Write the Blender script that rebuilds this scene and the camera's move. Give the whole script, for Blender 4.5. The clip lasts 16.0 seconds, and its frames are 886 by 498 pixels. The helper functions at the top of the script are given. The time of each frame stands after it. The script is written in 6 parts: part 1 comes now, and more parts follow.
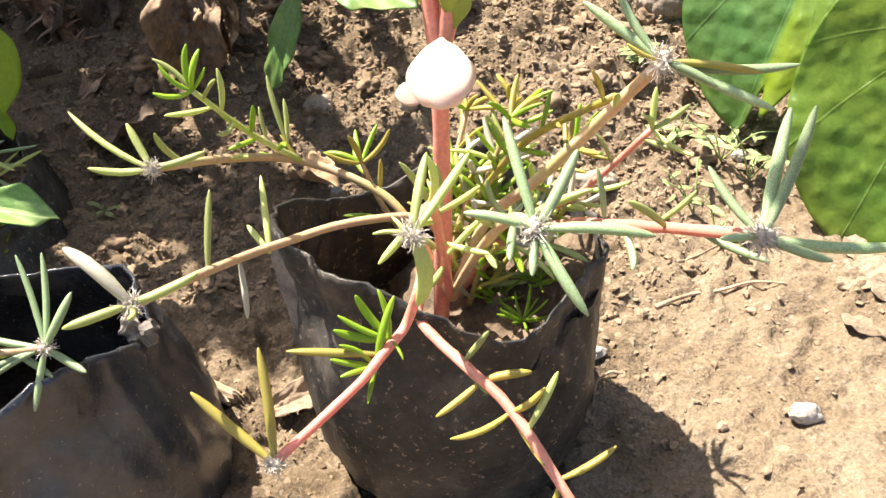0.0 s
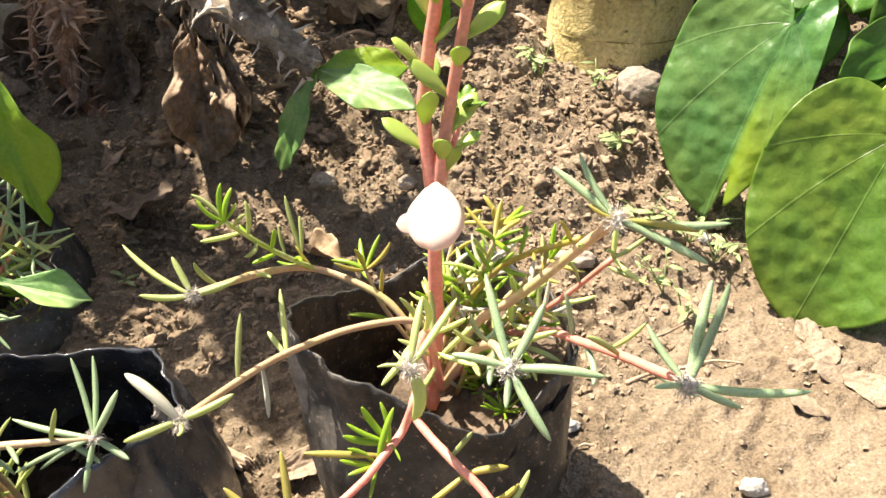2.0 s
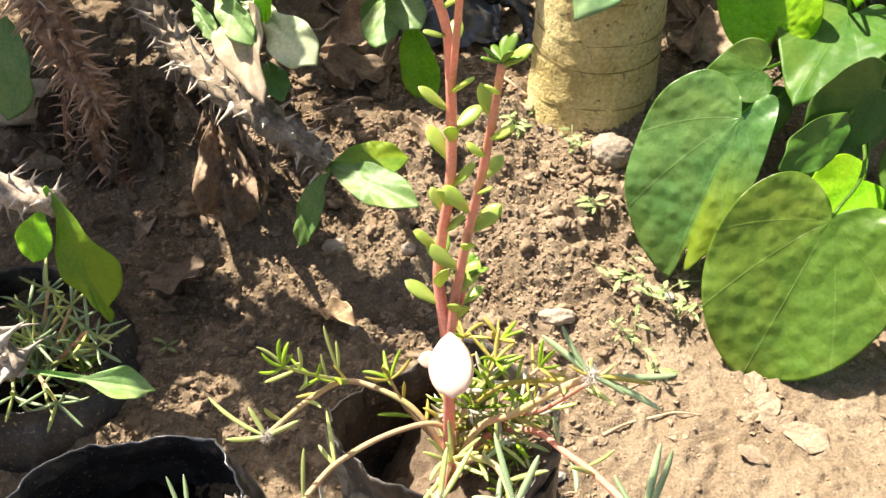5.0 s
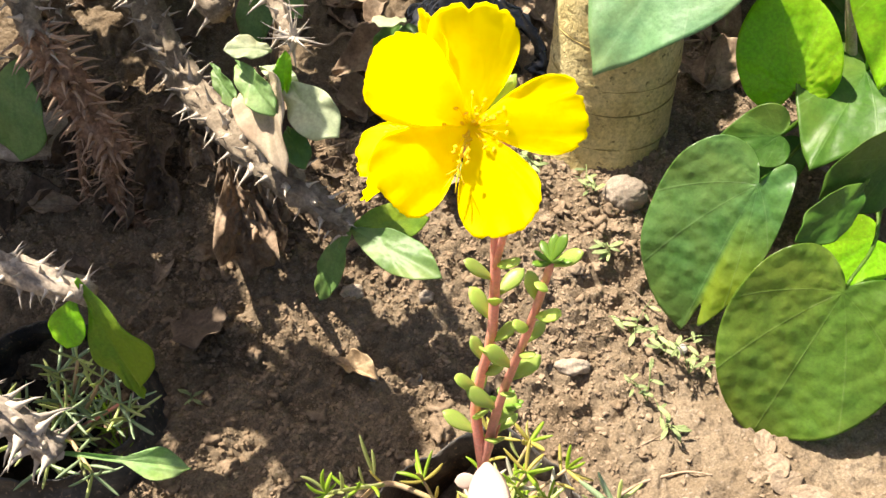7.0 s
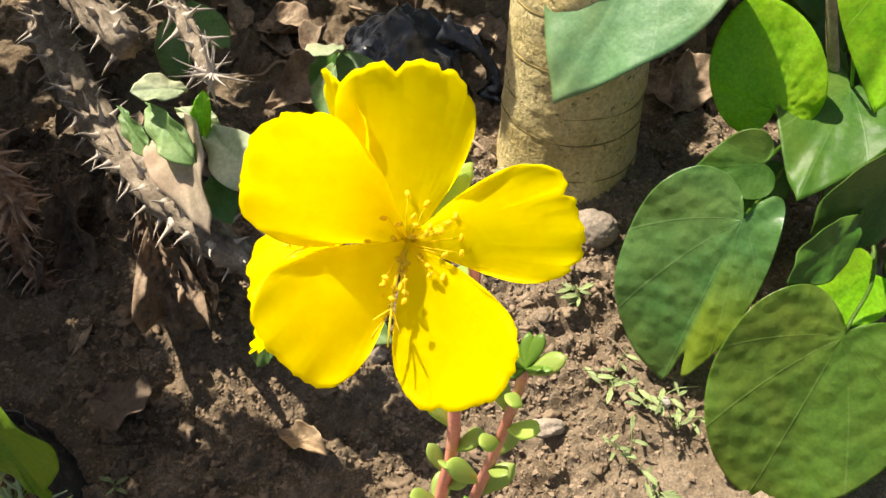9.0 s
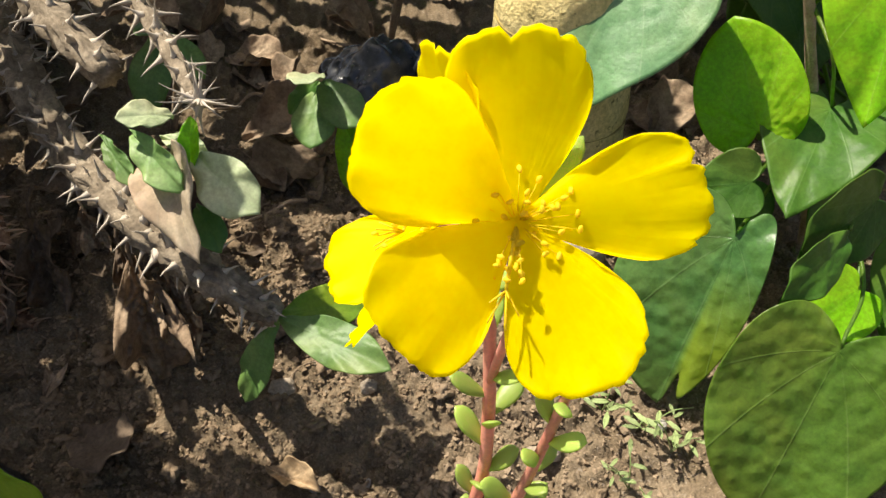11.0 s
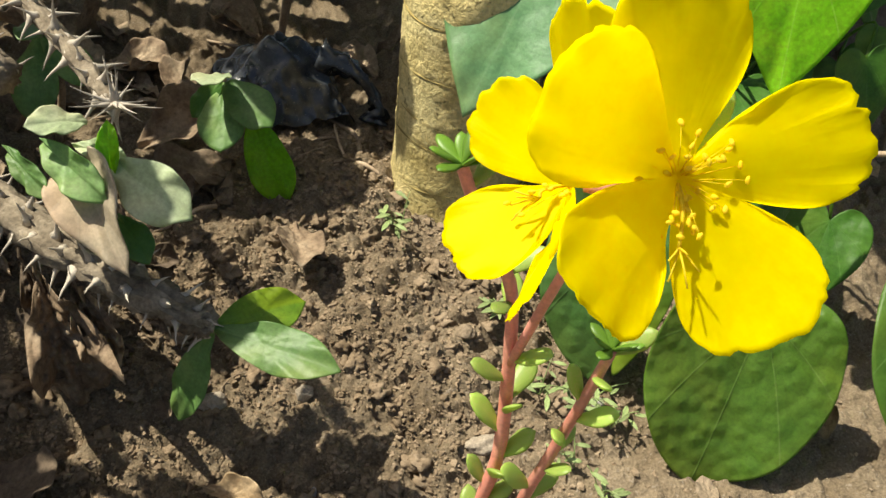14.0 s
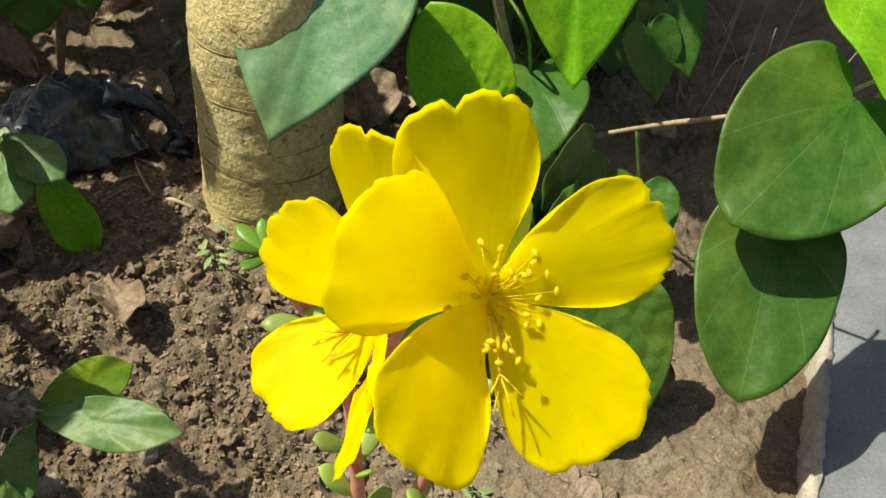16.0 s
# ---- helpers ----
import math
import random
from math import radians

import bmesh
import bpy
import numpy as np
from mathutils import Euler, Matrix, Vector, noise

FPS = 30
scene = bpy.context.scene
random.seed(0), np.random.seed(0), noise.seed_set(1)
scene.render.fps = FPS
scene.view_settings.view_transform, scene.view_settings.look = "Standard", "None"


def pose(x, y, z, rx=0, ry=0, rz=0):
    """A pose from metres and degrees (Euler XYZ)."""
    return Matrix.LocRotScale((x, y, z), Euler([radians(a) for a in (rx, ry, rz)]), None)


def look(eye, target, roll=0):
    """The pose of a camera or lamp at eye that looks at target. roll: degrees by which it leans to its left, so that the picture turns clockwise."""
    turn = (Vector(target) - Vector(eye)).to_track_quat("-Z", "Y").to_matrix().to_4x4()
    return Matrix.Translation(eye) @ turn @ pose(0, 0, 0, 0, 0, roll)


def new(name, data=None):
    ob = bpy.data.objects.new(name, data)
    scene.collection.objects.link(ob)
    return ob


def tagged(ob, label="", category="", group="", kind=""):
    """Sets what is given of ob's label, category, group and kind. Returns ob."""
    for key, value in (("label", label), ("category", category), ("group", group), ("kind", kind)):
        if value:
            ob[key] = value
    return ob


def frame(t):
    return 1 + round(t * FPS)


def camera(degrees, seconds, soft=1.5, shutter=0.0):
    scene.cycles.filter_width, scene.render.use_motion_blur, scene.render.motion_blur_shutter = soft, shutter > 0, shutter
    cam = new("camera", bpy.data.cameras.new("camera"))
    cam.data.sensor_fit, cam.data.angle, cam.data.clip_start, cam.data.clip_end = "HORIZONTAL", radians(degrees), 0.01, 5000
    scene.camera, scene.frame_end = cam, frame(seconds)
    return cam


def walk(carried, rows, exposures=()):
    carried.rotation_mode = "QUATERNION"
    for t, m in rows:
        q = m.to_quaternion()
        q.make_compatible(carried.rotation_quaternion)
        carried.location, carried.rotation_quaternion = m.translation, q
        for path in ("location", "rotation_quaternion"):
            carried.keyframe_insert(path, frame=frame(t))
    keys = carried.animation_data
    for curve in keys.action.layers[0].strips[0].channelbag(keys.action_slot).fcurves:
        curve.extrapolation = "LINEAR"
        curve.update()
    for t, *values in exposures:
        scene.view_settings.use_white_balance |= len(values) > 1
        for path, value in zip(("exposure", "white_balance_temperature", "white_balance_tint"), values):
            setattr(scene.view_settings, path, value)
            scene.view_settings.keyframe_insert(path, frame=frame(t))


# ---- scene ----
cam = camera(53.1, 16.0)
PATH = [
    (0, (0.02, -0.006, 0.278), (-0.063, 1.577, -0.941), -2.3),
    (0.5, (0.021, -0.009, 0.295), (-0.077, 1.577, -0.919), -2.4),
    (1, (0.02, -0.014, 0.309), (-0.053, 1.586, -0.889), -1.3),
    (1.5, (0.019, -0.02, 0.322), (-0.049, 1.589, -0.864), -1.1),
    (2, (0.022, -0.024, 0.33), (-0.045, 1.586, -0.854), -1.1),
    (2.5, (0.017, -0.028, 0.342), (-0.048, 1.574, -0.854), -0.8),
    (3, (0.015, -0.029, 0.354), (-0.054, 1.549, -0.872), -0.6),
    (3.5, (0.014, -0.032, 0.376), (-0.041, 1.516, -0.889), 0.5),
    (4, (0.017, -0.039, 0.399), (-0.033, 1.511, -0.865), -0.3),
    (4.2, (0.018, -0.04, 0.407), (-0.032, 1.511, -0.855), -1.0),
    (6.5, (-0.005, -0.008, 0.504), (-0.013, 1.438, -0.877), -2.0),
    (7, (-0.007, 0.017, 0.516), (-0.007, 1.43, -0.899), -1.5),
    (7.5, (-0.014, 0.042, 0.515), (0.022, 1.425, -0.929), -0.8),
    (8, (-0.005, 0.054, 0.516), (0.031, 1.42, -0.945), -1.5),
    (8.5, (-0.003, 0.074, 0.493), (0.062, 1.466, -0.942), -1.3),
    (9, (-0.001, 0.082, 0.486), (0.094, 1.511, -0.91), -1.3),
    (11.5, (-0.027, 0.085, 0.473), (0.195, 1.564, -0.856), 0.2),
    (12, (-0.017, 0.086, 0.479), (0.204, 1.554, -0.862), -0.4),
    (12.5, (-0.022, 0.083, 0.475), (0.227, 1.559, -0.851), -0.1),
    (13, (-0.029, 0.085, 0.474), (0.265, 1.548, -0.858), 0.5),
    (13.5, (-0.042, 0.09, 0.469), (0.335, 1.546, -0.849), 1.9),
    (14, (-0.065, 0.095, 0.465), (0.447, 1.51, -0.852), 4.1),
    (14.5, (-0.071, 0.1, 0.473), (0.567, 1.464, -0.844), 4.4),
    (15, (-0.067, 0.108, 0.48), (0.668, 1.402, -0.855), 4.5),
    (15.5, (-0.066, 0.112, 0.473), (0.739, 1.373, -0.854), 5.2),
    (16, (-0.053, 0.113, 0.476), (0.784, 1.351, -0.853), 4.3),
]
walk(cam, [(t, look(eye, target, roll)) for t, eye, target, roll in PATH], [(0.0, 1.64, 6850, 14), (3.0, 1.57, 7080, 13), (4.2, 1.58, 7120, 13), (6.5, 1.36, 7120, 14), (7.0, 1.30, 7120, 14),
     (8.0, 1.17, 7120, 15), (8.6, 0.90, 7080, 13), (11.5, 0.70, 7050, 10), (13.0, 0.64, 7050, 8), (14.0, 0.53, 6980, 4), (16.0, 0.31, 6880, 3)])

# ---- light ----
SUN_FROM = Vector((-0.41, 0.29, 0.86)).normalized()
world = bpy.data.worlds.new("sky")
scene.world = world
world.use_nodes = True
_wn = world.node_tree
_sky = _wn.nodes.new("ShaderNodeTexSky")
_sky.sky_type, _sky.sun_disc = "NISHITA", False
_sky.dust_density, _sky.air_density = 3.0, 0.8
_sky.sun_elevation = math.asin(SUN_FROM.z)
_sky.sun_rotation = math.atan2(SUN_FROM.x, SUN_FROM.y)
_wn.links.new(_sky.outputs[0], _wn.nodes["Background"].inputs[0])
_wn.nodes["Background"].inputs[1].default_value = 0.078
sun_data = bpy.data.lights.new("sun", "SUN")
sun_data.energy, sun_data.angle, sun_data.color = 5.0, radians(0.55), (1.0, 0.95, 0.86)
sun = new("sun", sun_data)
sun.matrix_world = look(SUN_FROM * 20, (0, 0.3, 0))

# ---- materials ----
def nd(tree, kind, **vals):
    n = tree.nodes.new(kind)
    for k, v in vals.items():
        n.inputs[k.replace("_", " ")].default_value = v
    return n


def mat(name, cols, scale=120, rough=0.6, bump=0.25, bscale=500, trans=0.0, tcol=None, vary=0.25, fine=0.35, spec=0.4,
        coords="Object", speck=None, metal=0.0, hair=0.0, dist=0.0004):
    """Mottled surface: a broad mottle over the colours, a fine grain, a per-object shift, relief, and light let through."""
    m = bpy.data.materials.new(name)
    m.use_nodes = True
    t = m.node_tree
    L = t.links.new
    bsdf = t.nodes["Principled BSDF"]
    tc = t.nodes.new("ShaderNodeTexCoord")
    src = tc.outputs["Object"]
    if coords == "World":
        src = t.nodes.new("ShaderNodeNewGeometry").outputs["Position"]
    n1 = nd(t, "ShaderNodeTexNoise", Scale=scale, Detail=5.0, Roughness=0.6)
    L(src, n1.inputs["Vector"])
    ramp = t.nodes.new("ShaderNodeValToRGB")
    e = ramp.color_ramp.elements
    for i, c in enumerate(cols):
        pos = 0.32 + 0.36 * i / max(1, len(cols) - 1)
        if i < 2:
            e[i].position, e[i].color = pos, (*c, 1)
        else:
            e.new(pos).color = (*c, 1)
    L(n1.outputs["Fac"], ramp.inputs[0])
    n2 = nd(t, "ShaderNodeTexNoise", Scale=bscale, Detail=4.0, Roughness=0.65)
    L(src, n2.inputs["Vector"])
    mr = nd(t, "ShaderNodeMapRange", From_Min=0.25, From_Max=0.75, To_Min=1 - fine, To_Max=1 + fine)
    L(n2.outputs["Fac"], mr.inputs["Value"])
    oi = t.nodes.new("ShaderNodeObjectInfo")
    mo = nd(t, "ShaderNodeMapRange", To_Min=1 - vary, To_Max=1 + vary)
    L(oi.outputs["Random"], mo.inputs["Value"])
    mul = t.nodes.new("ShaderNodeMath")
    mul.operation = "MULTIPLY"
    L(mr.outputs[0], mul.inputs[0])
    L(mo.outputs[0], mul.inputs[1])
    hsv = t.nodes.new("ShaderNodeHueSaturation")
    L(ramp.outputs["Color"], hsv.inputs["Color"])
    L(mul.outputs[0], hsv.inputs["Value"])
    col = hsv.outputs["Color"]
    if speck:
        scol, sscale, sth = speck
        n3 = nd(t, "ShaderNodeTexNoise", Scale=sscale, Detail=3.0, Roughness=0.7)
        L(src, n3.inputs["Vector"])
        sm = nd(t, "ShaderNodeMapRange", From_Min=sth, From_Max=sth + 0.08)
        L(n3.outputs["Fac"], sm.inputs["Value"])
        mix = t.nodes.new("ShaderNodeMix")
        mix.data_type = "RGBA"
        mix.inputs["B"].default_value = (*scol, 1)
        L(sm.outputs[0], mix.inputs["Factor"])
        L(col, mix.inputs["A"])
        col = mix.outputs["Result"]
        rr = nd(t, "ShaderNodeMapRange", To_Min=rough, To_Max=0.9)
        L(sm.outputs[0], rr.inputs["Value"])
        L(rr.outputs[0], bsdf.inputs["Roughness"])
    L(col, bsdf.inputs["Base Color"])
    if not speck:
        bsdf.inputs["Roughness"].default_value = rough
    bsdf.inputs["Metallic"].default_value = metal
    bsdf.inputs["Specular IOR Level"].default_value = spec
    b = nd(t, "ShaderNodeBump", Strength=bump, Distance=dist)
    L(n2.outputs["Fac"], b.inputs["Height"])
    L(b.outputs[0], bsdf.inputs["Normal"])
    if trans:
        tr = t.nodes.new("ShaderNodeBsdfTranslucent")
        if tcol:
            tint = t.nodes.new("ShaderNodeMix")
            tint.data_type, tint.blend_type = "RGBA", "MULTIPLY"
            tint.inputs["Factor"].default_value = 1.0
            tint.inputs["B"].default_value = (*tcol, 1)
            L(col, tint.inputs["A"])
            L(tint.outputs["Result"], tr.inputs["Color"])
        else:
            L(col, tr.inputs["Color"])
        ms = nd(t, "ShaderNodeMixShader", Fac=trans)
        L(bsdf.outputs[0], ms.inputs[1])
        L(tr.outputs[0], ms.inputs[2])
        L(ms.outputs[0], t.nodes["Material Output"].inputs["Surface"])
    return m


def vein_leaf(name, dark, light, vein, rough=0.35, trans=0.3, tcol=(1.6, 1.9, 0.5), relief=0.32, spec=0.4, pale=0.0):
    """A broad leaf: UV x runs from stalk to tip, UV y across; main veins fan out from the stalk, side veins branch off."""
    m = mat(name, [dark, light], scale=45, rough=rough, bump=0.35, bscale=420, trans=trans, tcol=tcol, vary=0.14, fine=0.22,
            spec=spec, dist=0.0006)
    t = m.node_tree
    L = t.links.new
    uv = t.nodes.new("ShaderNodeUVMap")
    sep = t.nodes.new("ShaderNodeSeparateXYZ")
    L(uv.outputs[0], sep.inputs[0])

    def mth(op, a, b=None, c=None):
        n = t.nodes.new("ShaderNodeMath")
        n.operation = op
        for i, v in enumerate((a, b, c)):
            if v is None:
                continue
            if isinstance(v, (int, float)):
                n.inputs[i].default_value = v
            else:
                L(v, n.inputs[i])
        return n.outputs[0]

    s = mth("ABSOLUTE", mth("SUBTRACT", mth("MULTIPLY", sep.outputs["Y"], 2.0), 1.0))
    main = mth("PINGPONG", s, 0.21)
    wid = mth("MULTIPLY_ADD", sep.outputs["X"], -0.012, 0.017)
    near = nd(t, "ShaderNodeMapRange", To_Min=1.0, To_Max=0.0)
    L(main, near.inputs["Value"])
    L(wid, near.inputs["From Max"])
    near.inputs["From Min"].default_value = 0.0
    side = mth("PINGPONG", mth("SUBTRACT", mth("MULTIPLY", sep.outputs["X"], 7.0), mth("MULTIPLY", s, 3.0)), 0.5)
    near2 = nd(t, "ShaderNodeMapRange", From_Min=0.0, From_Max=0.10, To_Min=0.06, To_Max=0.0)
    L(side, near2.inputs["Value"])
    fac = mth("MULTIPLY", mth("MAXIMUM", near.outputs[0], 0.0), 0.42)
    bsdf = t.nodes["Principled BSDF"]
    col = bsdf.inputs["Base Color"].links[0].from_socket
    obj = t.nodes.new("ShaderNodeTexCoord")
    blot = nd(t, "ShaderNodeTexNoise", Scale=13.0, Detail=4.0, Roughness=0.55)
    L(obj.outputs["Object"], blot.inputs["Vector"])
    bm_ = nd(t, "ShaderNodeMapRange", From_Min=0.46, From_Max=0.70, To_Min=0.0, To_Max=0.38)
    L(blot.outputs["Fac"], bm_.inputs["Value"])
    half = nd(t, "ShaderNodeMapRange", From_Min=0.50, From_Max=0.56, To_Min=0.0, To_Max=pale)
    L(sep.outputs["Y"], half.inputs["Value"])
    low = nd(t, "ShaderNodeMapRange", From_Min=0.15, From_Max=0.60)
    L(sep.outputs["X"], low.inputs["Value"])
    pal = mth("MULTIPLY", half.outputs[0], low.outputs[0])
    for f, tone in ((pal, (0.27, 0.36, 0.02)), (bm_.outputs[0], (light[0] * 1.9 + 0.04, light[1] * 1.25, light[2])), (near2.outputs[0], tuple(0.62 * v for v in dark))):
        mx = t.nodes.new("ShaderNodeMix")
        mx.data_type = "RGBA"
        mx.inputs["B"].default_value = (*tone, 1)
        L(f, mx.inputs["Factor"])
        L(col, mx.inputs["A"])
        col = mx.outputs["Result"]
    mix = t.nodes.new("ShaderNodeMix")
    mix.data_type = "RGBA"
    mix.inputs["B"].default_value = (*vein, 1)
    L(fac, mix.inputs["Factor"])
    L(col, mix.inputs["A"])
    L(mix.outputs["Result"], bsdf.inputs["Base Color"])
    # quilted relief: cells swell between the veins
    vor = t.nodes.new("ShaderNodeTexVoronoi")
    vor.feature = "SMOOTH_F1"
    vor.inputs["Scale"].default_value = 100.0
    vor.inputs["Smoothness"].default_value = 0.6
    L(obj.outputs["Object"], vor.inputs["Vector"])
    hgt = mth("SUBTRACT", mth("MULTIPLY", vor.outputs["Distance"], -0.8), mth("MULTIPLY", mth("ADD", fac, near2.outputs[0]), 0.15))
    bp = nd(t, "ShaderNodeBump", Strength=relief, Distance=0.0036)
    L(hgt, bp.inputs["Height"])
    if bsdf.inputs["Normal"].is_linked:
        L(bsdf.inputs["Normal"].links[0].from_socket, bp.inputs["Normal"])
    L(bp.outputs[0], bsdf.inputs["Normal"])
    for n in t.nodes:
        if n.type == "BSDF_TRANSLUCENT":
            L(bp.outputs[0], n.inputs["Normal"])
    return m


SOIL = mat("soil", [(0.152, 0.112, 0.071), (0.213, 0.163, 0.108), (0.258, 0.203, 0.139)], scale=22, rough=0.95, bump=1.0, bscale=620,
           vary=0.0, fine=0.5, spec=0.1, coords="World", dist=0.0016, speck=((0.31, 0.255, 0.195), 260, 0.60))


def damp_shade(m, to):
    """Darkens soil towards the bed, damp and shade both put into the colour; the trodden strip by the edging stays dry
    and pale.
    """
    t = m.node_tree
    L = t.links.new
    g = t.nodes.new("ShaderNodeNewGeometry")
    nz = nd(t, "ShaderNodeTexNoise", Scale=9.0, Detail=4.0)
    L(g.outputs["Position"], nz.inputs["Vector"])
    sx = t.nodes.new("ShaderNodeSeparateXYZ")
    L(g.outputs["Position"], sx.inputs[0])
    ma = t.nodes.new("ShaderNodeMath")
    ma.operation = "MULTIPLY_ADD"
    L(nz.outputs["Fac"], ma.inputs[0])
    ma.inputs[1].default_value = 0.5
    L(sx.outputs["X"], ma.inputs[2])
    mr = nd(t, "ShaderNodeMapRange", From_Min=0.18, From_Max=0.38, To_Min=1.0, To_Max=0.0)
    L(ma.outputs[0], mr.inputs["Value"])
    # beyond the bed the same darker tone lies in broad patches
    far = t.nodes.new("ShaderNodeVectorMath")
    far.operation = "DISTANCE"
    far.inputs[1].default_value = (0.0, 0.45, 0.0)
    L(g.outputs["Position"], far.inputs[0])
    away = nd(t, "ShaderNodeMapRange", From_Min=0.55, From_Max=1.0)
    L(far.outputs["Value"], away.inputs["Value"])
    wide = nd(t, "ShaderNodeTexNoise", Scale=1.6, Detail=6.0, Roughness=0.6)
    L(g.outputs["Position"], wide.inputs["Vector"])
    patch = nd(t, "ShaderNodeMapRange", From_Min=0.42, From_Max=0.60)
    L(wide.outputs["Fac"], patch.inputs["Value"])
    fm = t.nodes.new("ShaderNodeMix")
    L(away.outputs[0], fm.inputs["Factor"])
    L(mr.outputs[0], fm.inputs["A"])
    L(patch.outputs[0], fm.inputs["B"])
    bs = t.nodes["Principled BSDF"]
    col = bs.inputs["Base Color"].links[0].from_socket
    mix = t.nodes.new("ShaderNodeMix")
    mix.data_type, mix.blend_type = "RGBA", "MULTIPLY"
    mix.inputs["B"].default_value = (*to, 1)
    L(fm.outputs["Result"], mix.inputs["Factor"])
    L(col, mix.inputs["A"])
    L(mix.outputs["Result"], bs.inputs["Base Color"])
    return m


CLOD = mat("soil clod", [(0.175, 0.128, 0.082), (0.268, 0.200, 0.134), (0.345, 0.265, 0.184)], scale=90, rough=0.95, bump=0.8, bscale=800,
           vary=0.12, fine=0.25, spec=0.1, coords="World", dist=0.0008)
POTSOIL = mat("potting soil", [(0.085, 0.062, 0.043), (0.20, 0.150, 0.104)], scale=60, rough=0.95, bump=0.8, bscale=600, fine=0.4, spec=0.1,
              dist=0.001)
# potting soil with the deep shade inside the bags put into its colour
SHADESOIL = mat("potting soil darkened for shade", [(0.020, 0.016, 0.012), (0.042, 0.033, 0.025)], scale=60, rough=0.95, bump=0.8, bscale=600, fine=0.4, spec=0.03, dist=0.001)
damp_shade(SOIL, (0.86, 0.85, 0.84))
damp_shade(CLOD, (0.84, 0.82, 0.80))
FILM = mat("black polythene", [(0.020, 0.023, 0.028), (0.034, 0.037, 0.043), (0.060, 0.061, 0.063)], scale=35, rough=0.27, bump=0.3,
           bscale=160, vary=0.1, fine=0.4, spec=0.8, speck=((0.30, 0.24, 0.18), 420, 0.66), dist=0.0015)
FILM2 = mat("dusty polythene", [(0.022, 0.022, 0.023), (0.062, 0.060, 0.056), (0.16, 0.145, 0.122)], scale=28, rough=0.40, bump=0.4, trans=0.28, tcol=(1.9, 1.35, 0.95),
            bscale=180, vary=0.1, fine=0.4, spec=0.45, speck=((0.34, 0.27, 0.20), 380, 0.60), dist=0.0015)
FILMPALE = mat("dust-whitened polythene", [(0.16, 0.145, 0.125), (0.32, 0.29, 0.25)], scale=90, rough=0.5, bump=0.6, bscale=300, trans=0.25, vary=0.0, fine=0.4, spec=0.4, dist=0.001)
NEEDLE = mat("succulent leaf", [(0.31, 0.40, 0.09), (0.44, 0.50, 0.17), (0.56, 0.57, 0.31)], scale=90, rough=0.38, bump=0.15, bscale=900,
             trans=0.22, tcol=(1.5, 1.6, 0.5), vary=0.3, fine=0.15, spec=0.5)
NEEDLE2 = mat("bluish succulent leaf", [(0.15, 0.28, 0.11), (0.28, 0.39, 0.20), (0.47, 0.52, 0.35)], scale=90, rough=0.42, bump=0.15,
              bscale=900, trans=0.15, tcol=(1.4, 1.6, 0.6), vary=0.25, fine=0.15, spec=0.5)
NEEDLE3 = mat("yellowing succulent leaf", [(0.36, 0.30, 0.05), (0.45, 0.40, 0.08), (0.40, 0.32, 0.16)], scale=90, rough=0.4, bump=0.15,
              bscale=900, trans=0.22, tcol=(1.4, 1.4, 0.5), vary=0.2, fine=0.2, spec=0.5)
SHOOT = mat("fresh succulent leaf", [(0.20, 0.36, 0.02), (0.32, 0.46, 0.04)], scale=90, rough=0.36, bump=0.1, bscale=900, trans=0.25,
            tcol=(1.4, 1.6, 0.4), vary=0.2, fine=0.12, spec=0.5)
STEMTAN = mat("tan succulent stem", [(0.54, 0.35, 0.19), (0.60, 0.42, 0.25), (0.46, 0.40, 0.16)], scale=60, rough=0.45, bump=0.2,
              bscale=700, trans=0.1, vary=0.12, fine=0.2, spec=0.45)
STEMPINK = mat("pink succulent stem", [(0.70, 0.245, 0.18), (0.74, 0.33, 0.25), (0.65, 0.29, 0.20)], scale=60, rough=0.4, bump=0.2,
               bscale=700, trans=0.15, tcol=(1.5, 1.0, 0.9), vary=0.12, fine=0.18, spec=0.45)
WOOL = mat("white node wool", [(0.60, 0.54, 0.46), (0.72, 0.68, 0.60)], scale=300, rough=0.9, bump=0.5, bscale=1500, trans=0.25,
           vary=0.15, fine=0.25, spec=0.1)
PURS = mat("purslane leaf", [(0.24, 0.45, 0.045), (0.36, 0.53, 0.10), (0.62, 0.46, 0.25)], scale=110, rough=0.36, bump=0.12, bscale=800,
           trans=0.35, tcol=(1.5, 1.5, 0.5), vary=0.22, fine=0.15, spec=0.5)
PURSD = mat("dark purslane leaf", [(0.09, 0.21, 0.018), (0.17, 0.30, 0.035)], scale=110, rough=0.36, bump=0.12, bscale=800, trans=0.2, tcol=(1.5, 1.5, 0.5), vary=0.2, fine=0.15, spec=0.45)
PALE = mat("pale purslane leaf", [(0.70, 0.52, 0.43), (0.76, 0.63, 0.53), (0.72, 0.42, 0.36)], scale=60, rough=0.42, bump=0.1, bscale=800,
           trans=0.25, vary=0.05, fine=0.06, spec=0.4)
PETAL = mat("yellow petal", [(0.92, 0.815, 0.0), (0.95, 0.865, 0.002)], scale=120, rough=0.55, bump=0.2, bscale=300, trans=0.72,
            tcol=(1.24, 1.25, 0.45), vary=0.03, fine=0.05, spec=0.2, dist=0.0005)


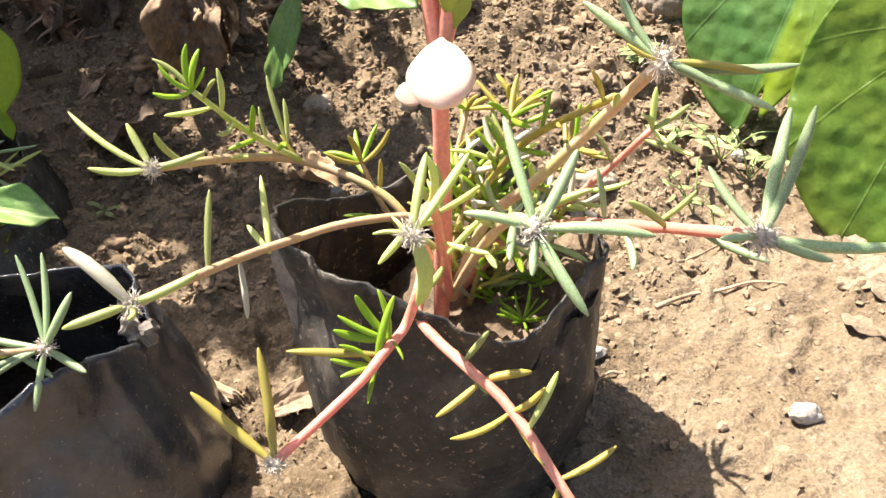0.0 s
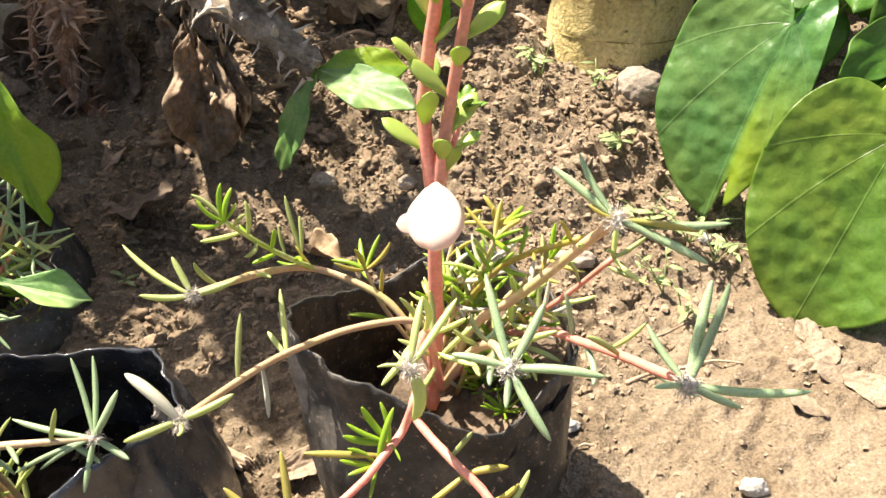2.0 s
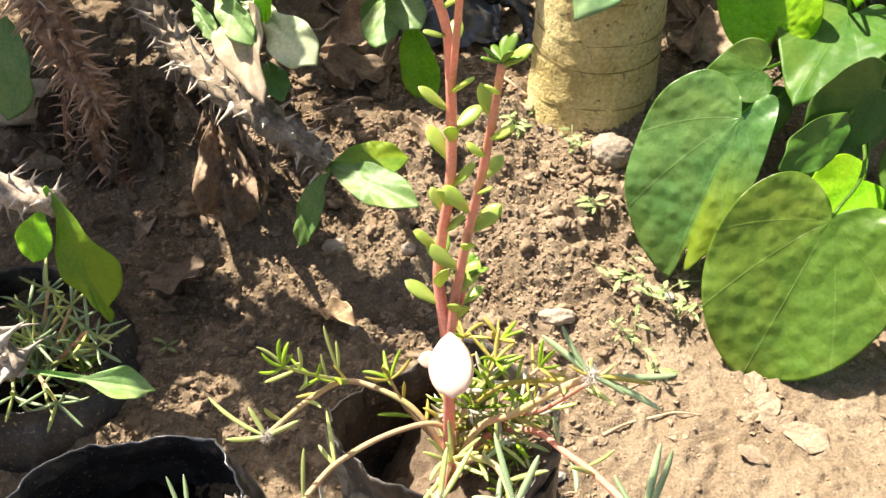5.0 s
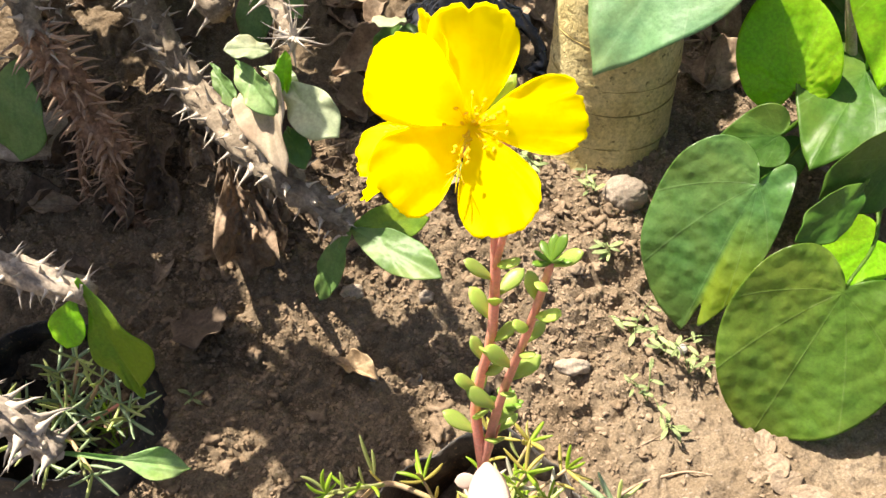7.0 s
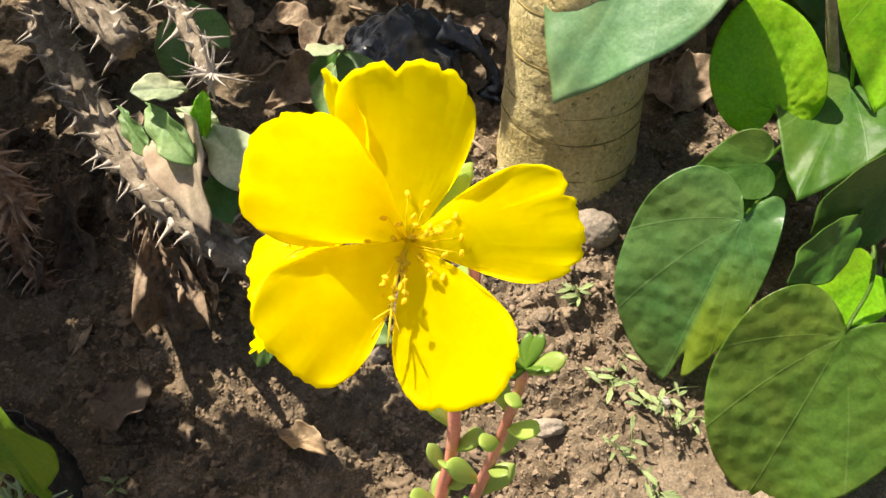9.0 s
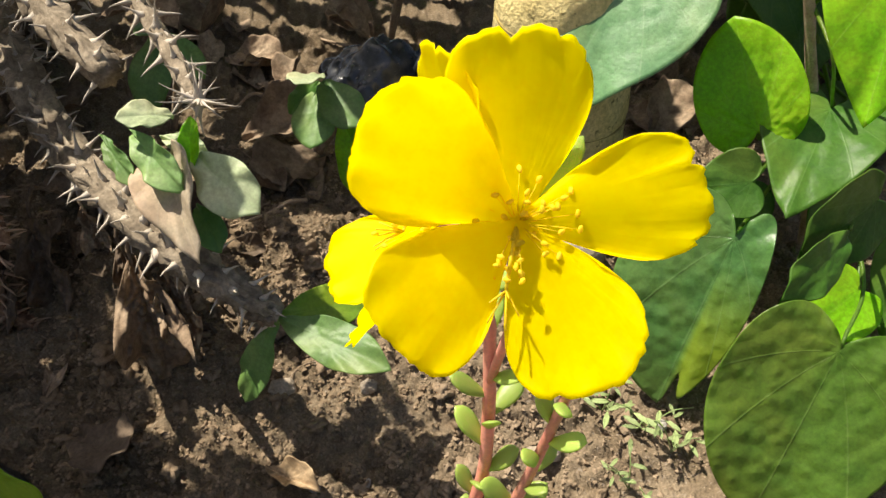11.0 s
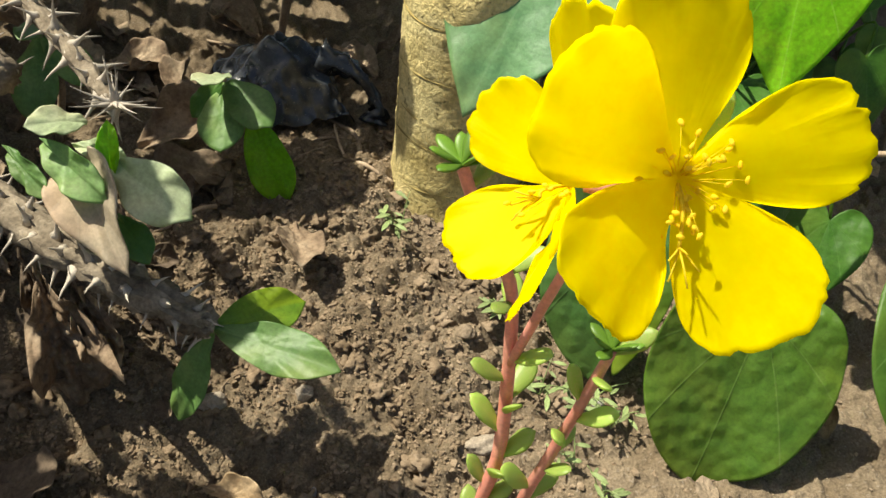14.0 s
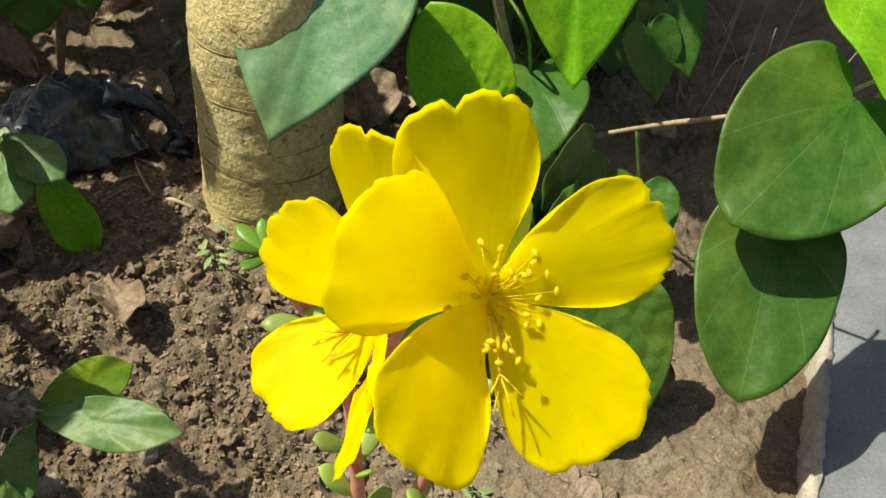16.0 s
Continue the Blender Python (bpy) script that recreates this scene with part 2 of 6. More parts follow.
def petal_veins(m):
    """Fine veins that fan out from the claw: slight relief and a deeper yellow."""
    t = m.node_tree
    L = t.links.new
    tc = t.nodes.new("ShaderNodeTexCoord")
    sp = t.nodes.new("ShaderNodeSeparateXYZ")
    L(tc.outputs["Object"], sp.inputs[0])
    an = t.nodes.new("ShaderNodeMath")
    an.operation = "ARCTAN2"
    L(sp.outputs["Y"], an.inputs[0])
    L(sp.outputs["X"], an.inputs[1])
    sc = t.nodes.new("ShaderNodeMath")
    sc.operation = "MULTIPLY"
    L(an.outputs[0], sc.inputs[0])
    sc.inputs[1].default_value = 26.0
    sx = t.nodes.new("ShaderNodeMath")
    sx.operation = "MULTIPLY"
    L(sp.outputs["X"], sx.inputs[0])
    sx.inputs[1].default_value = 160.0
    cb = t.nodes.new("ShaderNodeCombineXYZ")
    L(sc.outputs[0], cb.inputs["X"])
    L(sx.outputs[0], cb.inputs["Y"])
    nz = nd(t, "ShaderNodeTexNoise", Scale=1.0, Detail=4.0, Roughness=0.6)
    L(cb.outputs[0], nz.inputs["Vector"])
    bs = t.nodes["Principled BSDF"]
    bp = nd(t, "ShaderNodeBump", Strength=0.19, Distance=0.0006)
    L(nz.outputs["Fac"], bp.inputs["Height"])
    if bs.inputs["Normal"].is_linked:
        L(bs.inputs["Normal"].links[0].from_socket, bp.inputs["Normal"])
    L(bp.outputs[0], bs.inputs["Normal"])
    mr = nd(t, "ShaderNodeMapRange", From_Min=0.35, From_Max=0.65, To_Min=0.965, To_Max=1.02)
    L(nz.outputs["Fac"], mr.inputs["Value"])
    hs = t.nodes.new("ShaderNodeHueSaturation")
    L(bs.inputs["Base Color"].links[0].from_socket, hs.inputs["Color"])
    L(mr.outputs[0], hs.inputs["Value"])
    L(hs.outputs[0], bs.inputs["Base Color"])


petal_veins(PETAL)
ANTHER = mat("stamen", [(0.96, 0.76, 0.02), (0.98, 0.84, 0.08)], scale=500, rough=0.6, bump=0.3, bscale=2500, trans=0.5, vary=0.08,
             fine=0.15, spec=0.2)
HEART = vein_leaf("betel leaf", (0.103, 0.216, 0.030), (0.146, 0.258, 0.040), (0.27, 0.39, 0.11), rough=0.36, spec=0.50, relief=0.85, trans=0.50)
# pale paints one half yellow here, for sun shining through the blade
HEARTP = vein_leaf("betel leaf with a painted backlit half", (0.086, 0.232, 0.058), (0.120, 0.270, 0.070), (0.25, 0.39, 0.14), rough=0.32, spec=0.65, pale=0.8, relief=0.70, trans=0.42)
# dark betel green; for the leaves at the back it also carries their shade
HEARTD = vein_leaf("dark and shade-darkened betel leaf", (0.038, 0.122, 0.014), (0.078, 0.180, 0.026), (0.14, 0.26, 0.07), rough=0.45, trans=0.2, spec=0.32)
# base paled and blued to stand for the sky mirrored in the leaf
HEARTSHEEN = vein_leaf("betel leaf with painted sky sheen", (0.085, 0.215, 0.085), (0.150, 0.300, 0.130), (0.22, 0.36, 0.18), rough=0.42, trans=0.15, spec=0.6, relief=0.15)
HEARTY = vein_leaf("young betel leaf", (0.20, 0.47, 0.012), (0.31, 0.56, 0.03), (0.42, 0.58, 0.12), rough=0.34, trans=0.5)
EULEAF = vein_leaf("spurge leaf", (0.10, 0.22, 0.055), (0.19, 0.31, 0.10), (0.26, 0.36, 0.15), rough=0.46, trans=0.25, relief=0.2)
EUGREEN = vein_leaf("fresh spurge leaf", (0.15, 0.30, 0.08), (0.30, 0.43, 0.19), (0.48, 0.55, 0.34), rough=0.45, trans=0.3, relief=0.15)
# spurge green lowered so that the shaded leaf carries its shade in the colour
EUSHADE = vein_leaf("shade-darkened spurge leaf", (0.05, 0.15, 0.03), (0.09, 0.21, 0.05), (0.16, 0.27, 0.09), rough=0.42, trans=0.2, relief=0.15)
EUPINK = vein_leaf("withered spurge leaf", (0.38, 0.31, 0.23), (0.48, 0.40, 0.29), (0.54, 0.45, 0.33), rough=0.6, trans=0.2, relief=0.2)
EUBLOT = vein_leaf("yellow-blotched spurge leaf", (0.13, 0.28, 0.025), (0.23, 0.36, 0.035), (0.40, 0.44, 0.08), rough=0.40, trans=0.4, relief=0.2, pale=0.75)
# lightened copy of the spurge leaf: full sun is put into its colour
EUSUNLIT = vein_leaf("spurge leaf paled for sunlight", (0.34, 0.42, 0.23), (0.48, 0.53, 0.35), (0.54, 0.57, 0.39), rough=0.5, trans=0.2, relief=0.2)
SCAR = mat("ring scar", [(0.26, 0.20, 0.07), (0.40, 0.32, 0.13)], scale=60, rough=0.9, bump=0.8, bscale=500, vary=0.1, fine=0.3, spec=0.2, coords="World")
NEEDLE4 = mat("pale withered succulent leaf", [(0.42, 0.42, 0.30), (0.58, 0.55, 0.44)], scale=120, rough=0.5, bump=0.3, bscale=900, trans=0.15, vary=0.15, fine=0.2)
BARK = mat("thorny grey bark", [(0.105, 0.082, 0.058), (0.21, 0.170, 0.122), (0.33, 0.275, 0.205)], scale=70, rough=0.85, bump=0.8, bscale=380,
           vary=0.1, fine=0.45, spec=0.2, coords="World", dist=0.001)
# lighter copy of the grey bark, with sunlight put into its colour
BARKSUNLIT = mat("thorny bark paled for sunlight", [(0.20, 0.16, 0.12), (0.33, 0.275, 0.215), (0.44, 0.38, 0.305)], scale=80, rough=0.85, bump=0.9, bscale=380,
               vary=0.1, fine=0.45, spec=0.2, coords="World", dist=0.001)
THORN = mat("grey thorn", [(0.34, 0.29, 0.23), (0.58, 0.52, 0.44)], scale=160, rough=0.7, bump=0.3, bscale=900, vary=0.2, fine=0.25, spec=0.25)
BROWN = mat("dead brown bark", [(0.13, 0.075, 0.046), (0.26, 0.155, 0.098), (0.38, 0.25, 0.165)], scale=80, rough=0.9, bump=0.9, bscale=420,
            vary=0.1, fine=0.5, spec=0.15, coords="World", dist=0.001)
BTHORN = mat("brown thorn", [(0.32, 0.195, 0.12), (0.50, 0.36, 0.25)], scale=160, rough=0.75, bump=0.3, bscale=900, vary=0.25, fine=0.25)
DRY = mat("dry leaf", [(0.14, 0.095, 0.062), (0.25, 0.18, 0.12), (0.36, 0.275, 0.19)], scale=60, rough=0.8, bump=0.7, bscale=350, trans=0.12,
          vary=0.35, fine=0.35, spec=0.2, dist=0.0008)
# dark brown litter; the tone is also lowered for leaves lying in shade
DRYDARK = mat("dark and shade-darkened dry leaf", [(0.085, 0.062, 0.044), (0.15, 0.112, 0.080)], scale=60, rough=0.85, bump=0.7, bscale=350, trans=0.05, vary=0.1, fine=0.35, spec=0.15, dist=0.0008)
DRYPALE = mat("pale dry leaf", [(0.27, 0.20, 0.135), (0.38, 0.29, 0.20)], scale=60, rough=0.8, bump=0.7, bscale=350, trans=0.12, vary=0.15,
              fine=0.3, spec=0.2, dist=0.0008)
CRISP = mat("crisp light brown leaf", [(0.36, 0.25, 0.14), (0.50, 0.37, 0.23)], scale=60, rough=0.7, bump=0.7, bscale=350, trans=0.2, vary=0.1, fine=0.3, spec=0.3, dist=0.0008)
CRUST = mat("dried crust", [(0.22, 0.168, 0.115), (0.31, 0.24, 0.17)], scale=90, rough=0.95, bump=0.9, bscale=600, fine=0.35, spec=0.1, dist=0.001)
TRUNK = mat("palm bark", [(0.48, 0.38, 0.155), (0.65, 0.535, 0.25), (0.71, 0.61, 0.32)], scale=26, rough=0.9, bump=1.0, bscale=330,
            vary=0.0, fine=0.35, spec=0.12, coords="World", dist=0.0030, speck=((0.24, 0.20, 0.09), 120, 0.60))
STONE = mat("stone", [(0.28, 0.23, 0.175), (0.42, 0.355, 0.28)], scale=120, rough=0.9, bump=0.8, bscale=700, vary=0.2, fine=0.35, spec=0.2,
            dist=0.0008)
PALESTONE = mat("pale pebble", [(0.30, 0.28, 0.245), (0.44, 0.41, 0.36)], scale=120, rough=0.85, bump=0.6, bscale=700, vary=0.1, fine=0.25,
                spec=0.25, dist=0.0008)
CEMENT = mat("cement", [(0.15, 0.16, 0.17), (0.23, 0.24, 0.25)], scale=22, rough=0.8, bump=0.5, bscale=420, vary=0.0, fine=0.25, spec=0.3,
             coords="World")
MORTAR = mat("pale mortar", [(0.40, 0.35, 0.28), (0.55, 0.49, 0.41)], scale=60, rough=0.95, bump=0.9, bscale=500, vary=0.0, fine=0.3, spec=0.15, coords="World", dist=0.0012)
TWIG = mat("dry twig", [(0.24, 0.17, 0.11), (0.40, 0.31, 0.22)], scale=120, rough=0.85, bump=0.6, bscale=900, vary=0.3, fine=0.35, spec=0.2)
WEED = mat("weed leaf", [(0.24, 0.34, 0.11), (0.40, 0.47, 0.22)], scale=150, rough=0.5, bump=0.2, bscale=900, trans=0.25, vary=0.3, fine=0.2)

# ---- mesh helpers ----
WORLD = {}
rng = np.random.default_rng(7)
_TAB = rng.random((256, 256))


def vnoise(x, y, seed=0):
    x, y = np.asarray(x) + 37.3 * seed, np.asarray(y) + 91.7 * seed
    i, j = np.floor(x).astype(int), np.floor(y).astype(int)
    f, g = x - i, y - j
    f, g = f * f * (3 - 2 * f), g * g * (3 - 2 * g)
    a = _TAB[i % 256, j % 256]
    b = _TAB[(i + 1) % 256, j % 256]
    c = _TAB[i % 256, (j + 1) % 256]
    d = _TAB[(i + 1) % 256, (j + 1) % 256]
    return (a * (1 - f) + b * f) * (1 - g) + (c * (1 - f) + d * f) * g - 0.5


def cells(x, y, seed=0):
    """Distance to the nearest of jittered lattice points, and that cell's random height."""
    x, y = np.asarray(x) + 17.1 * seed, np.asarray(y) + 51.3 * seed
    i, j = np.floor(x).astype(int), np.floor(y).astype(int)
    best = np.full(x.shape, 9.0)
    hgt = np.zeros(x.shape)
    for di in (-1, 0, 1):
        for dj in (-1, 0, 1):
            u, v = i + di, j + dj
            px = u + _TAB[u % 256, (v * 7) % 256]
            py = v + _TAB[(u * 3 + 11) % 256, v % 256]
            d = np.hypot(x - px, y - py)
            h = _TAB[(u * 5 + 3) % 256, (v * 9 + 1) % 256]
            hgt = np.where(d < best, h, hgt)
            best = np.minimum(best, d)
    return best, hgt


def step(a, b, x):
    t = np.clip((np.asarray(x, float) - a) / (b - a), 0, 1)
    return t * t * (3 - 2 * t)


def gz(x, y):
    """Height of the ground without its crumbs: level round the pots, a low bank towards the palm."""
    return 0.058 * step(0.37, 0.64, y) + 0.012 * step(0.08, 0.2, x) - 0.02 * step(-0.1, -0.3, x) * step(0.5, 0.3, y)


def mk(name, V, F, material, uv=None, smooth=True):
    me = bpy.data.meshes.new(name)
    me.from_pydata([tuple(v) for v in V], [], F)
    me.materials.append(material)
    if smooth:
        me.polygons.foreach_set("use_smooth", [True] * len(me.polygons))
    if uv is not None:
        lay = me.uv_layers.new(name="UVMap")
        idx = np.empty(len(me.loops), int)
        me.loops.foreach_get("vertex_index", idx)
        lay.data.foreach_set("uv", np.asarray(uv, float)[idx].ravel())
    me.update()
    return me


def thing(name, base, label, category, group="", kind=""):
    o = new(name)
    o.empty_display_size = 0.01
    o.location = base
    WORLD[o] = Matrix.Translation(base)
    return tagged(o, label, category, group, kind)


def part(name, me, parent=None, label="", m=None):
    o = new(name, me)
    m = m or Matrix.Identity(4)
    if parent:
        o.parent = parent
        o.matrix_parent_inverse = WORLD[parent].inverted()
    o.matrix_basis = m
    WORLD[o] = m
    if label:
        o["label"] = label
    return o


def spline(P, n=6):
    P = [np.array(p, float) for p in P]
    if len(P) == 2:
        return [P[0] + (P[1] - P[0]) * k / n for k in range(n + 1)]
    Q = [2 * P[0] - P[1]] + P + [2 * P[-1] - P[-2]]
    out = []
    for i in range(1, len(Q) - 2):
        a, b, c, d = Q[i - 1:i + 3]
        for k in range(n):
            t = k / n
            out.append(0.5 * (2 * b + (c - a) * t + (2 * a - 5 * b + 4 * c - d) * t * t + (3 * b - a - 3 * c + d) * t ** 3))
    out.append(P[-1])
    return out


def sweep(P, R, n=8, rough=0.0, seed=0):
    """A tube through the points with the given radii (one per point), closed at both ends."""
    P = [np.array(p, float) for p in P]
    R = np.interp(np.linspace(0, 1, len(P)), np.linspace(0, 1, len(R)), R)
    V, F = [], []
    up = np.array([0.31, 0.22, 0.92])
    for i, p in enumerate(P):
        d = P[min(i + 1, len(P) - 1)] - P[max(i - 1, 0)]
        d /= np.linalg.norm(d) + 1e-12
        a = up - d * (up @ d)
        a /= np.linalg.norm(a) + 1e-12
        b = np.cross(d, a)
        up = a
        for k in range(n):
            w = 2 * math.pi * k / n
            r = R[i]
            if rough:
                r *= 1 + rough * float(vnoise(i * 0.6 + 5 * seed, k * 1.7 + seed)) * 2
            V.append(p + r * (math.cos(w) * a + math.sin(w) * b))
    for i in range(len(P) - 1):
        for k in range(n):
            F.append((i * n + k, i * n + (k + 1) % n, (i + 1) * n + (k + 1) % n, (i + 1) * n + k))
    F.append(tuple(range(n))[::-1])
    F.append(tuple(range((len(P) - 1) * n, len(P) * n)))
    return V, F


def join(lists):
    V, F = [], []
    for v, f in lists:
        o = len(V)
        V += list(v)
        F += [tuple(i + o for i in q) for q in f]
    return V, F


def frame_on(base, along, normal=(0, 0, 1), scale=(1, 1, 1)):
    """A pose whose x runs along, whose z is as near to normal as it can be."""
    x = Vector(along).normalized()
    z = Vector(normal)
    z = z - x * z.dot(x)
    if z.length < 1e-6:
        z = Vector((1, 0, 0)) - x * x.x
    z.normalize()
    y = z.cross(x)
    m = Matrix((x, y, z)).transposed().to_4x4()
    return Matrix.Translation(base) @ m @ Matrix.Diagonal((*scale, 1))


def lump(rad, seed, squash=(1, 1, 0.7), level=2, amp=0.35):
    """An uneven pebble: a subdivided ball pushed in and out by noise."""
    bm = bmesh.new()
    bmesh.ops.create_icosphere(bm, subdivisions=level, radius=1.0)
    V = []
    for v in bm.verts:
        p = v.co
        k = 1 + amp * noise.noise(p * 1.3 + Vector((seed * 3.1, seed, 0))) + amp * 0.4 * noise.noise(p * 3.1 + Vector((0, seed * 2.7, 5)))
        if level > 2:
            k += amp * 0.22 * noise.noise(p * 6.5 + Vector((seed, 3, 1))) + amp * 0.12 * noise.noise(p * 14 + Vector((seed, 7, 1)))
        V.append((p.x * k * squash[0] * rad, p.y * k * squash[1] * rad, p.z * k * squash[2] * rad))
    F = [tuple(v.index for v in f.verts) for f in bm.faces]
    bm.free()
    return V, F


# ---- broad leaves ----
HALF = [(0.0, 0.0), (-0.09, 0.07), (-0.15, 0.17), (-0.13, 0.29), (-0.03, 0.395), (0.12, 0.44), (0.30, 0.425), (0.48, 0.355),
        (0.65, 0.255), (0.80, 0.15), (0.91, 0.065), (1.0, 0.0)]
BROAD = [(0.0, 0.0), (-0.07, 0.06), (-0.13, 0.16), (-0.13, 0.27), (-0.06, 0.37), (0.08, 0.45), (0.28, 0.485), (0.48, 0.465), (0.66, 0.40), (0.82, 0.285),
         (0.93, 0.15), (1.0, 0.0)]
LANCE = [(0.0, 0.0), (0.02, 0.022), (0.30, 0.026), (0.50, 0.040), (0.60, 0.100), (0.70, 0.150), (0.79, 0.150), (0.88, 0.100), (0.95, 0.040), (1.0, 0.0)]
KITE = [(0.0, 0.0), (0.03, 0.012), (0.18, 0.045), (0.34, 0.100), (0.46, 0.165), (0.58, 0.190), (0.70, 0.165), (0.80, 0.100), (0.87, 0.040), (0.93, 0.028), (1.0, 0.0)]
OVAL = [(0.0, 0.0), (0.04, 0.035), (0.14, 0.09), (0.30, 0.155), (0.48, 0.20), (0.64, 0.205), (0.78, 0.175), (0.90, 0.10), (1.0, 0.0)]


def blade(name, L, material, half=HALF, wide=1.0, cup=0.06, droop=0.15, wave=0.02, bump=0.0035, seed=0, torn=0.0, thick=0.0006, rings=22,
          twist=0.0, fold=0.0, skew=0.0, quilt=15):
    """A leaf blade from its stalk at the origin to its tip at x = L: a filled outline with veins sunk, fields raised, waved rim."""
    h = np.array(spline([(a, b, 0) for a, b in half], 5))[:, :2]
    out = np.vstack([h, (h[1:-1] * [1, -1])[::-1]])
    nv = len(out)
    cen = np.array([0.03 if half in (HALF, BROAD) else 0.42, 0.0])
    xs, ws = h[:, 0], h[:, 1]
    order = np.argsort(xs)
    rho = np.linspace(0, 1, rings + 1)[1:]
    pts = [cen] + [cen + (o - cen) * r for r in rho for o in out]
    pts = np.array(pts)
    rr = np.concatenate([[0], np.repeat(rho, nv)])
    th = np.concatenate([[0], np.tile(np.linspace(0, 2 * math.pi, nv, endpoint=False), rings)])
    if torn:
        bite = np.exp(-(((pts[:, 0] - 0.99) / 0.16) ** 2 + ((pts[:, 1] - 0.10) / 0.055) ** 2))
        pts = pts - np.stack([bite * 0.20 * torn, bite * 0.01 * torn], 1)
    x, y = pts[:, 0], pts[:, 1]
    W = np.maximum(np.interp(np.clip(x, -0.02, 1), xs[order], ws[order]), 0.03)
    s = np.clip(y / W, -1, 1)
    fan = s
    if half in (HALF, BROAD):
        # main veins fan out from the stalk and bend towards the tip
        ax, ay = x - cen[0], y
        fan = np.clip(np.sign(y) * np.arctan2(np.abs(ay), ax) * (1 + 0.40 * np.hypot(ax, ay)) / 1.5, -1, 1)
    y = y * wide * (1 + skew * np.tanh(y * 30))
    vein = np.abs(((np.abs(fan) / 0.42 + 0.5) % 1) - 0.5) * 2
    z = 0.6 * bump * vein * (1 - rr ** 6)
    z += bump * 0.30 * np.abs(np.sin(7.0 * math.pi * (x - 0.43 * np.abs(s)) + 0.8 * vnoise(x * 6, y * 6, seed))) ** 0.7 * (1 - rr ** 8)
    dd, hh = cells(x * quilt + 0.4 * s, y * quilt, seed + 3)
    z += bump * 1.5 * np.maximum(0, 0.75 - dd) * (1 - rr ** 8) + bump * 0.35 * vnoise(x * 12, y * 12, seed + 3) + bump * 0.5 * vnoise(x * 30, y * 30, seed + 9)
    z += cup * (np.abs(y) / 0.44) ** 1.6 - droop * np.clip(x, 0, 1) ** 2 + fold * np.abs(y)
    z += wave * rr ** 3 * np.sin(th * 5 + seed) + wave * 0.6 * rr ** 3 * np.sin(th * 9 + 2 * seed)
    z += twist * x * y
    P = np.stack([x, y, z], 1) * L
    N = len(P)
    top = P + [0, 0, thick / 2]
    bot = P - [0, 0, thick / 2]
    V = np.vstack([top, bot])
    F = []
    for k in range(nv):
        k2 = (k + 1) % nv
        F.append((0, 1 + k2, 1 + k))
        F.append((N, N + 1 + k, N + 1 + k2))
        for r in range(rings - 1):
            a, b = 1 + r * nv, 1 + (r + 1) * nv
            F.append((a + k, a + k2, b + k2, b + k))
            F.append((N + a + k, N + b + k, N + b + k2, N + a + k2))
        e = 1 + (rings - 1) * nv
        F.append((e + k, e + k2, N + e + k2, N + e + k))
    F = [q[::-1] for q in F]
    uv = np.stack([x, fan * 0.5 + 0.5], 1)
    return mk(name, V, F, material, np.vstack([uv, uv]))


def leaf_at(parent, base, tip, normal, material, half=HALF, name="leaf", label="", stalk=None, srad=0.0011, smat=None, **kw):
    """A leaf under parent, from base to tip with its upper face towards normal; stalk: points of its petiole, ending at base."""
    L = (Vector(tip) - Vector(base)).length
    droop = kw.get("droop", 0.15)
    me = blade(name, L, material, half, **kw)
    x = Vector(tip) - Vector(base)
    z = Vector(normal)
    z = (z - x.normalized() * z.dot(x.normalized())).normalized()
    x = x.normalized() + z * droop * 0.9
    o = part(name, me, parent, label, frame_on(base, x, normal))
    if stalk:
        V, F = sweep(spline([*stalk, base], 6), [srad * 1.3, srad], 7)
        part("petiole", mk("petiole", V, F, smat or HEART), o)
    return o


# ---- ground ----
def spread(lo, hi, dense, far):
    mid = np.arange(lo, hi + 1e-9, dense)
    g, s = [], dense
    p = 0.0
    while p < far:
        s *= 1.28
        p += s
        g.append(p)
    g = np.array(g)
    return np.concatenate([lo - g[::-1], mid, hi + g])


